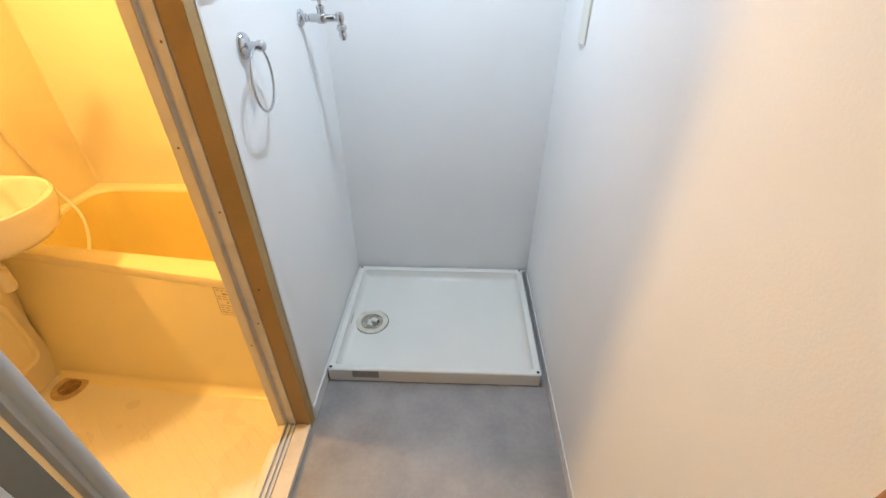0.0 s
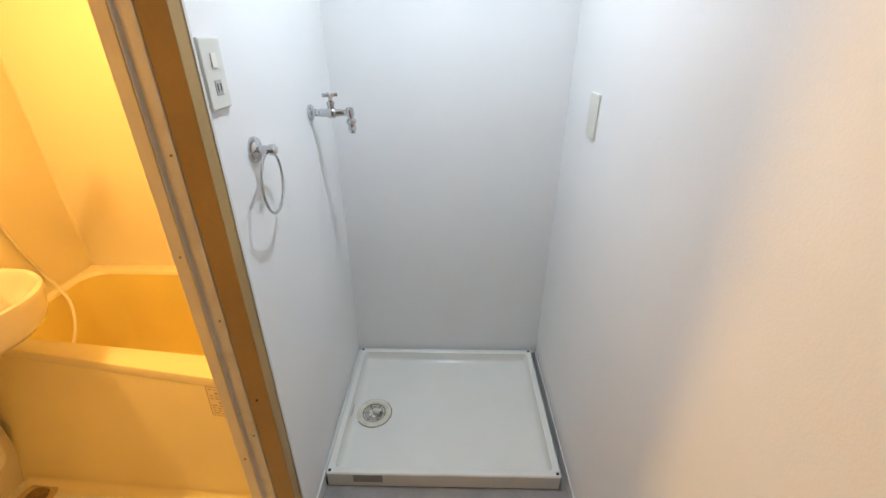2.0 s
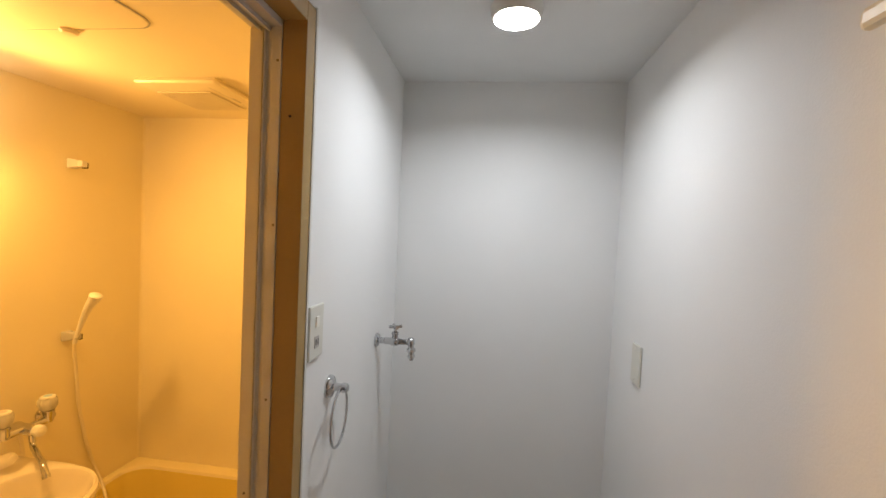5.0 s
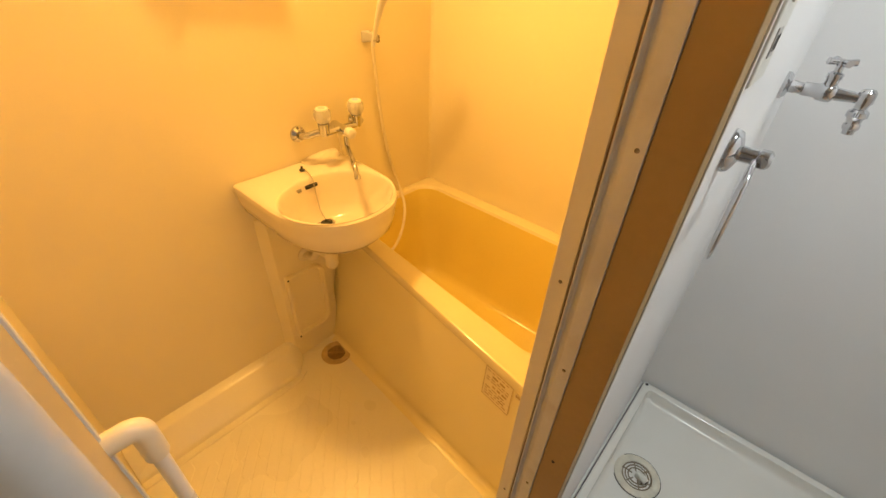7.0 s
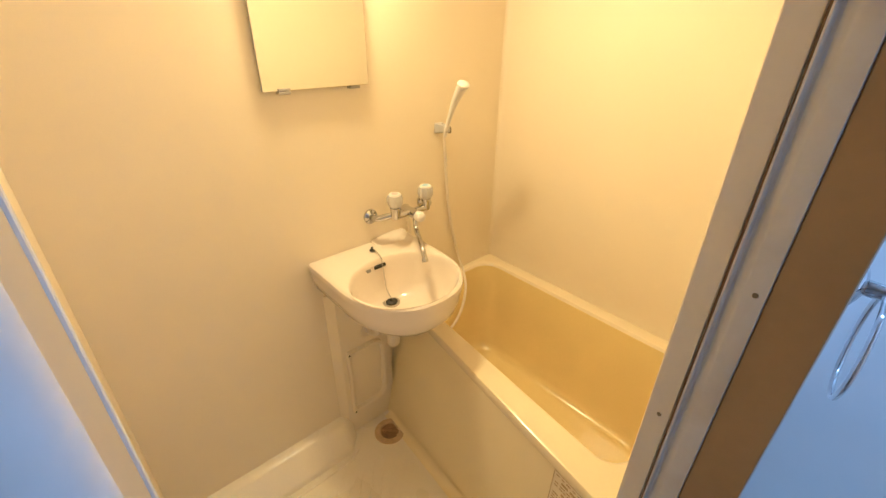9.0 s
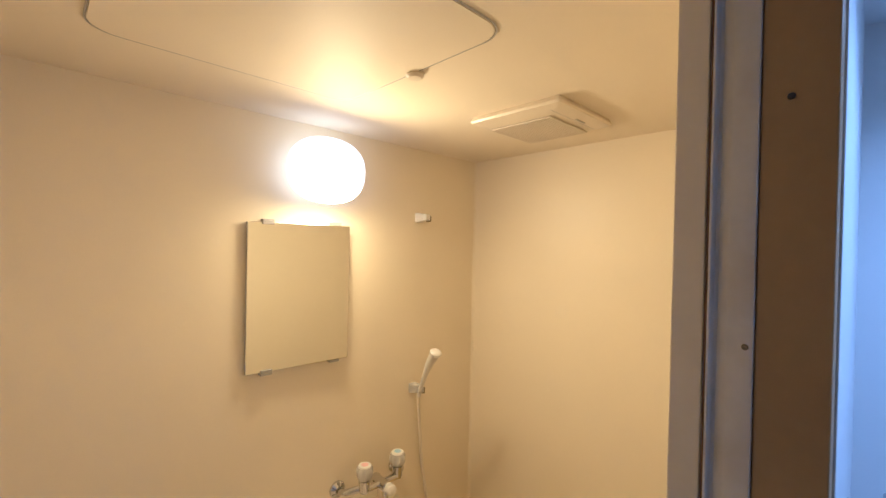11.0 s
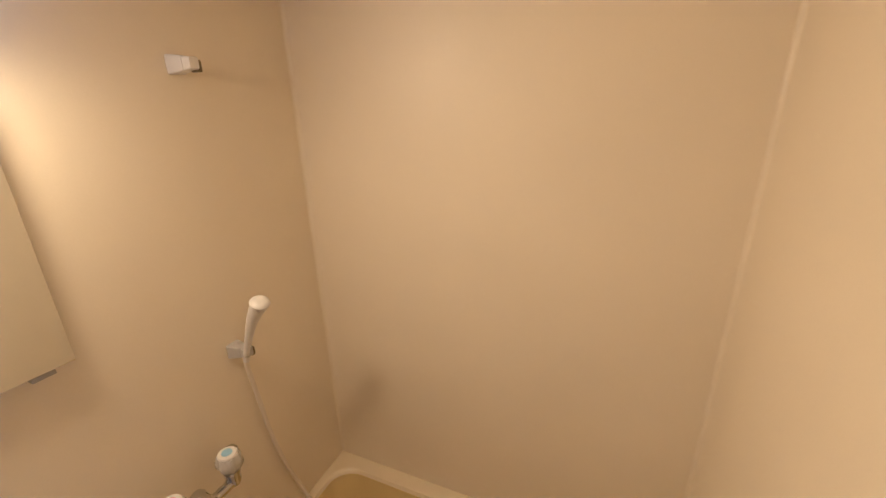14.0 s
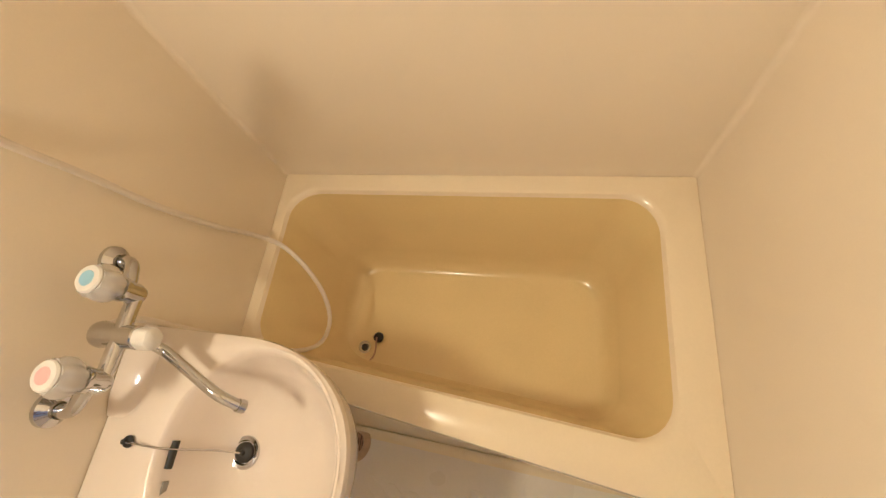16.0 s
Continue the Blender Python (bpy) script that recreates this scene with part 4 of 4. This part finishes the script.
for i in range(n + 1):
    x = gx0 + (gx1 - gx0) * i / n
    y = gy0 + (gy1 - gy0) * i / n
    box(x - 0.0017, x + 0.0017, gy0, gy1, BATH_TOP - 0.0290, BATH_TOP - 0.0253, bm=gr)
    box(gx0, gx1, y - 0.0017, y + 0.0017, BATH_TOP - 0.0286, BATH_TOP - 0.0254, bm=gr)
part("grille", gr, CREAM_PL, fan, "fine square grille", 0)
part("latch", box(FX1 - 0.036, FX1 - 0.030, -0.30, -0.255, BATH_TOP - 0.0255, BATH_TOP - 0.0205, 0.001), GREY_PL, fan, "small dark latch")

hatch = thing("ceiling_hatch", "rounded ivory inspection hatch in the bath ceiling", "hatch", (-0.65, -1.0, BATH_TOP))
hx0, hx1, hy0, hy1 = -0.912, -0.405, -1.25, -0.742
out = round_rect(hx0, hx1, hy0, hy1, (0.05,) * 4, 8, 10)
part("lid", prism(round_rect(hx0 + 0.003, hx1 - 0.003, hy0 + 0.003, hy1 - 0.003, (0.05,) * 4, 8, 10), BATH_TOP - 0.003, BATH_TOP - 0.0005), FRP_CEIL, hatch)
part("gap_line", tube([(x, y, BATH_TOP - 0.0008) for x, y in out], 0.0019, 6, closed=True), GREY_PL, hatch, "thin dark hatch joint")
part("latch_knob", lathe([(0.0, 0.0), (0.018, 0.0), (0.019, 0.006), (0.014, 0.011), (0.0, 0.012)], (-0.650, -0.738, BATH_TOP - 0.0005), (0, 0, -1), 24), CREAM_PL, hatch, "cream round latch knob")

# ---- pipe cover and inspection panel under the basin ----
cover = thing("pipe_cover", "ivory pipe cover with a rounded access panel", "pipe cover", (-1.16, -0.69, BATH_Z))
ol = [(BX0 + 0.001, -0.806), (BX0 + 0.006, -0.802), (BX0 + 0.020, -0.790), (BX0 + 0.030, -0.780), (BX0 + 0.030, -0.560), (BX0 + 0.001, -0.560)]
part("cover_body", prism(ol, BATH_Z + 0.0005, 0.60), FRP, cover, "ivory box along the wall")
CX = BX0 + 0.030


def access(inset, r0, r1, x):
    return [(x, y, z) for y, z in round_rect(-0.762 + inset, -0.598 - inset, 0.028 + inset, 0.342 - inset, (r1, r0, r0, r1), 6, 6)]


ac = loft([access(0.0, 0.006, 0.05, CX + 0.0003), access(0.0, 0.006, 0.05, CX + 0.016), access(0.003, 0.006, 0.05, CX + 0.020), access(0.010, 0.005, 0.042, CX + 0.020),
           access(0.014, 0.005, 0.038, CX + 0.017), access(0.017, 0.005, 0.037, CX + 0.003)], True, True)
part("access_panel", ac, FRP, cover, "recessed ivory access panel with rounded corners")
for z in (0.036, 0.334):
    part("screw", lathe([(0.0042, 0.0), (0.003, 0.002), (0.0, 0.002)], (CX + 0.0202, -0.757, z), (1, 0, 0), 10), RUBBER, cover, "small dark screw")

# ---- floor drain ----
fd = thing("floor_drain", "aged round floor drain with a slotted brown grate", "floor drain", (-1.05, -0.652, BATH_Z))
fx, fy = -1.050, -0.654
ring_f = part("drain_ring", lathe([(0.064, 0.0003), (0.062, 0.004), (0.040, 0.004), (0.038, 0.001), (0.0, 0.001)], (fx, fy, BATH_Z), n=40), BRASS, fd, "tarnished brass ring")
part("drain_well", lathe([(0.0375, 0.0013), (0.0, 0.0014)], (fx, fy, BATH_Z), n=30), DARK, fd, "dark drain well")
for i in range(9):
    u = -0.032 + 0.008 * i
    w = math.sqrt(0.038 ** 2 - u * u)
    part("grate_bar", box(fx + u - 0.002, fx + u + 0.002, fy - w, fy + w, BATH_Z + 0.0016, BATH_Z + 0.0042), BRONZE, fd)
for s in (-1, 1):
    part("grate_brace", tube([(fx - 0.026, fy - s * 0.026, BATH_Z + 0.0035), (fx + 0.026, fy + s * 0.026, BATH_Z + 0.0035)], 0.0026, 8), BRONZE, fd)

# raised grip pattern of the bath floor
hexa = [(-0.074, 0), (-0.054, 0.0185), (0.054, 0.0185), (0.074, 0), (0.054, -0.0185), (-0.054, -0.0185)]
gm = bpy.data.meshes.new("grip_tile")
gm.from_pydata([(a, b, 0.0) for a, b in hexa] + [(a * 0.965, b * 0.86, 0.0009) for a, b in hexa], [],
               [(i, (i + 1) % 6, 6 + (i + 1) % 6, 6 + i) for i in range(6)] + [tuple(range(6, 12))])
gm.materials.append(FLOOR_BATH)
turn = radians(-40.6)
for row in range(-16, 17):
    for col in range(-6, 7):
        u, v = 0.130 * (col + (0.5 if row % 2 else 0.0)), 0.0385 * row
        x = -0.56 + u * math.cos(turn) - v * math.sin(turn)
        y = -1.06 + u * math.sin(turn) + v * math.cos(turn)
        if -0.96 < x < -0.20 and -1.33 < y < -0.80 - 0.05 * (x + 0.2):
            g = new("grip_tile", gm)
            g.location = (x, y, BATH_Z + 0.0002)
            g.rotation_euler = (0, 0, turn)
            g.parent = floor_bath
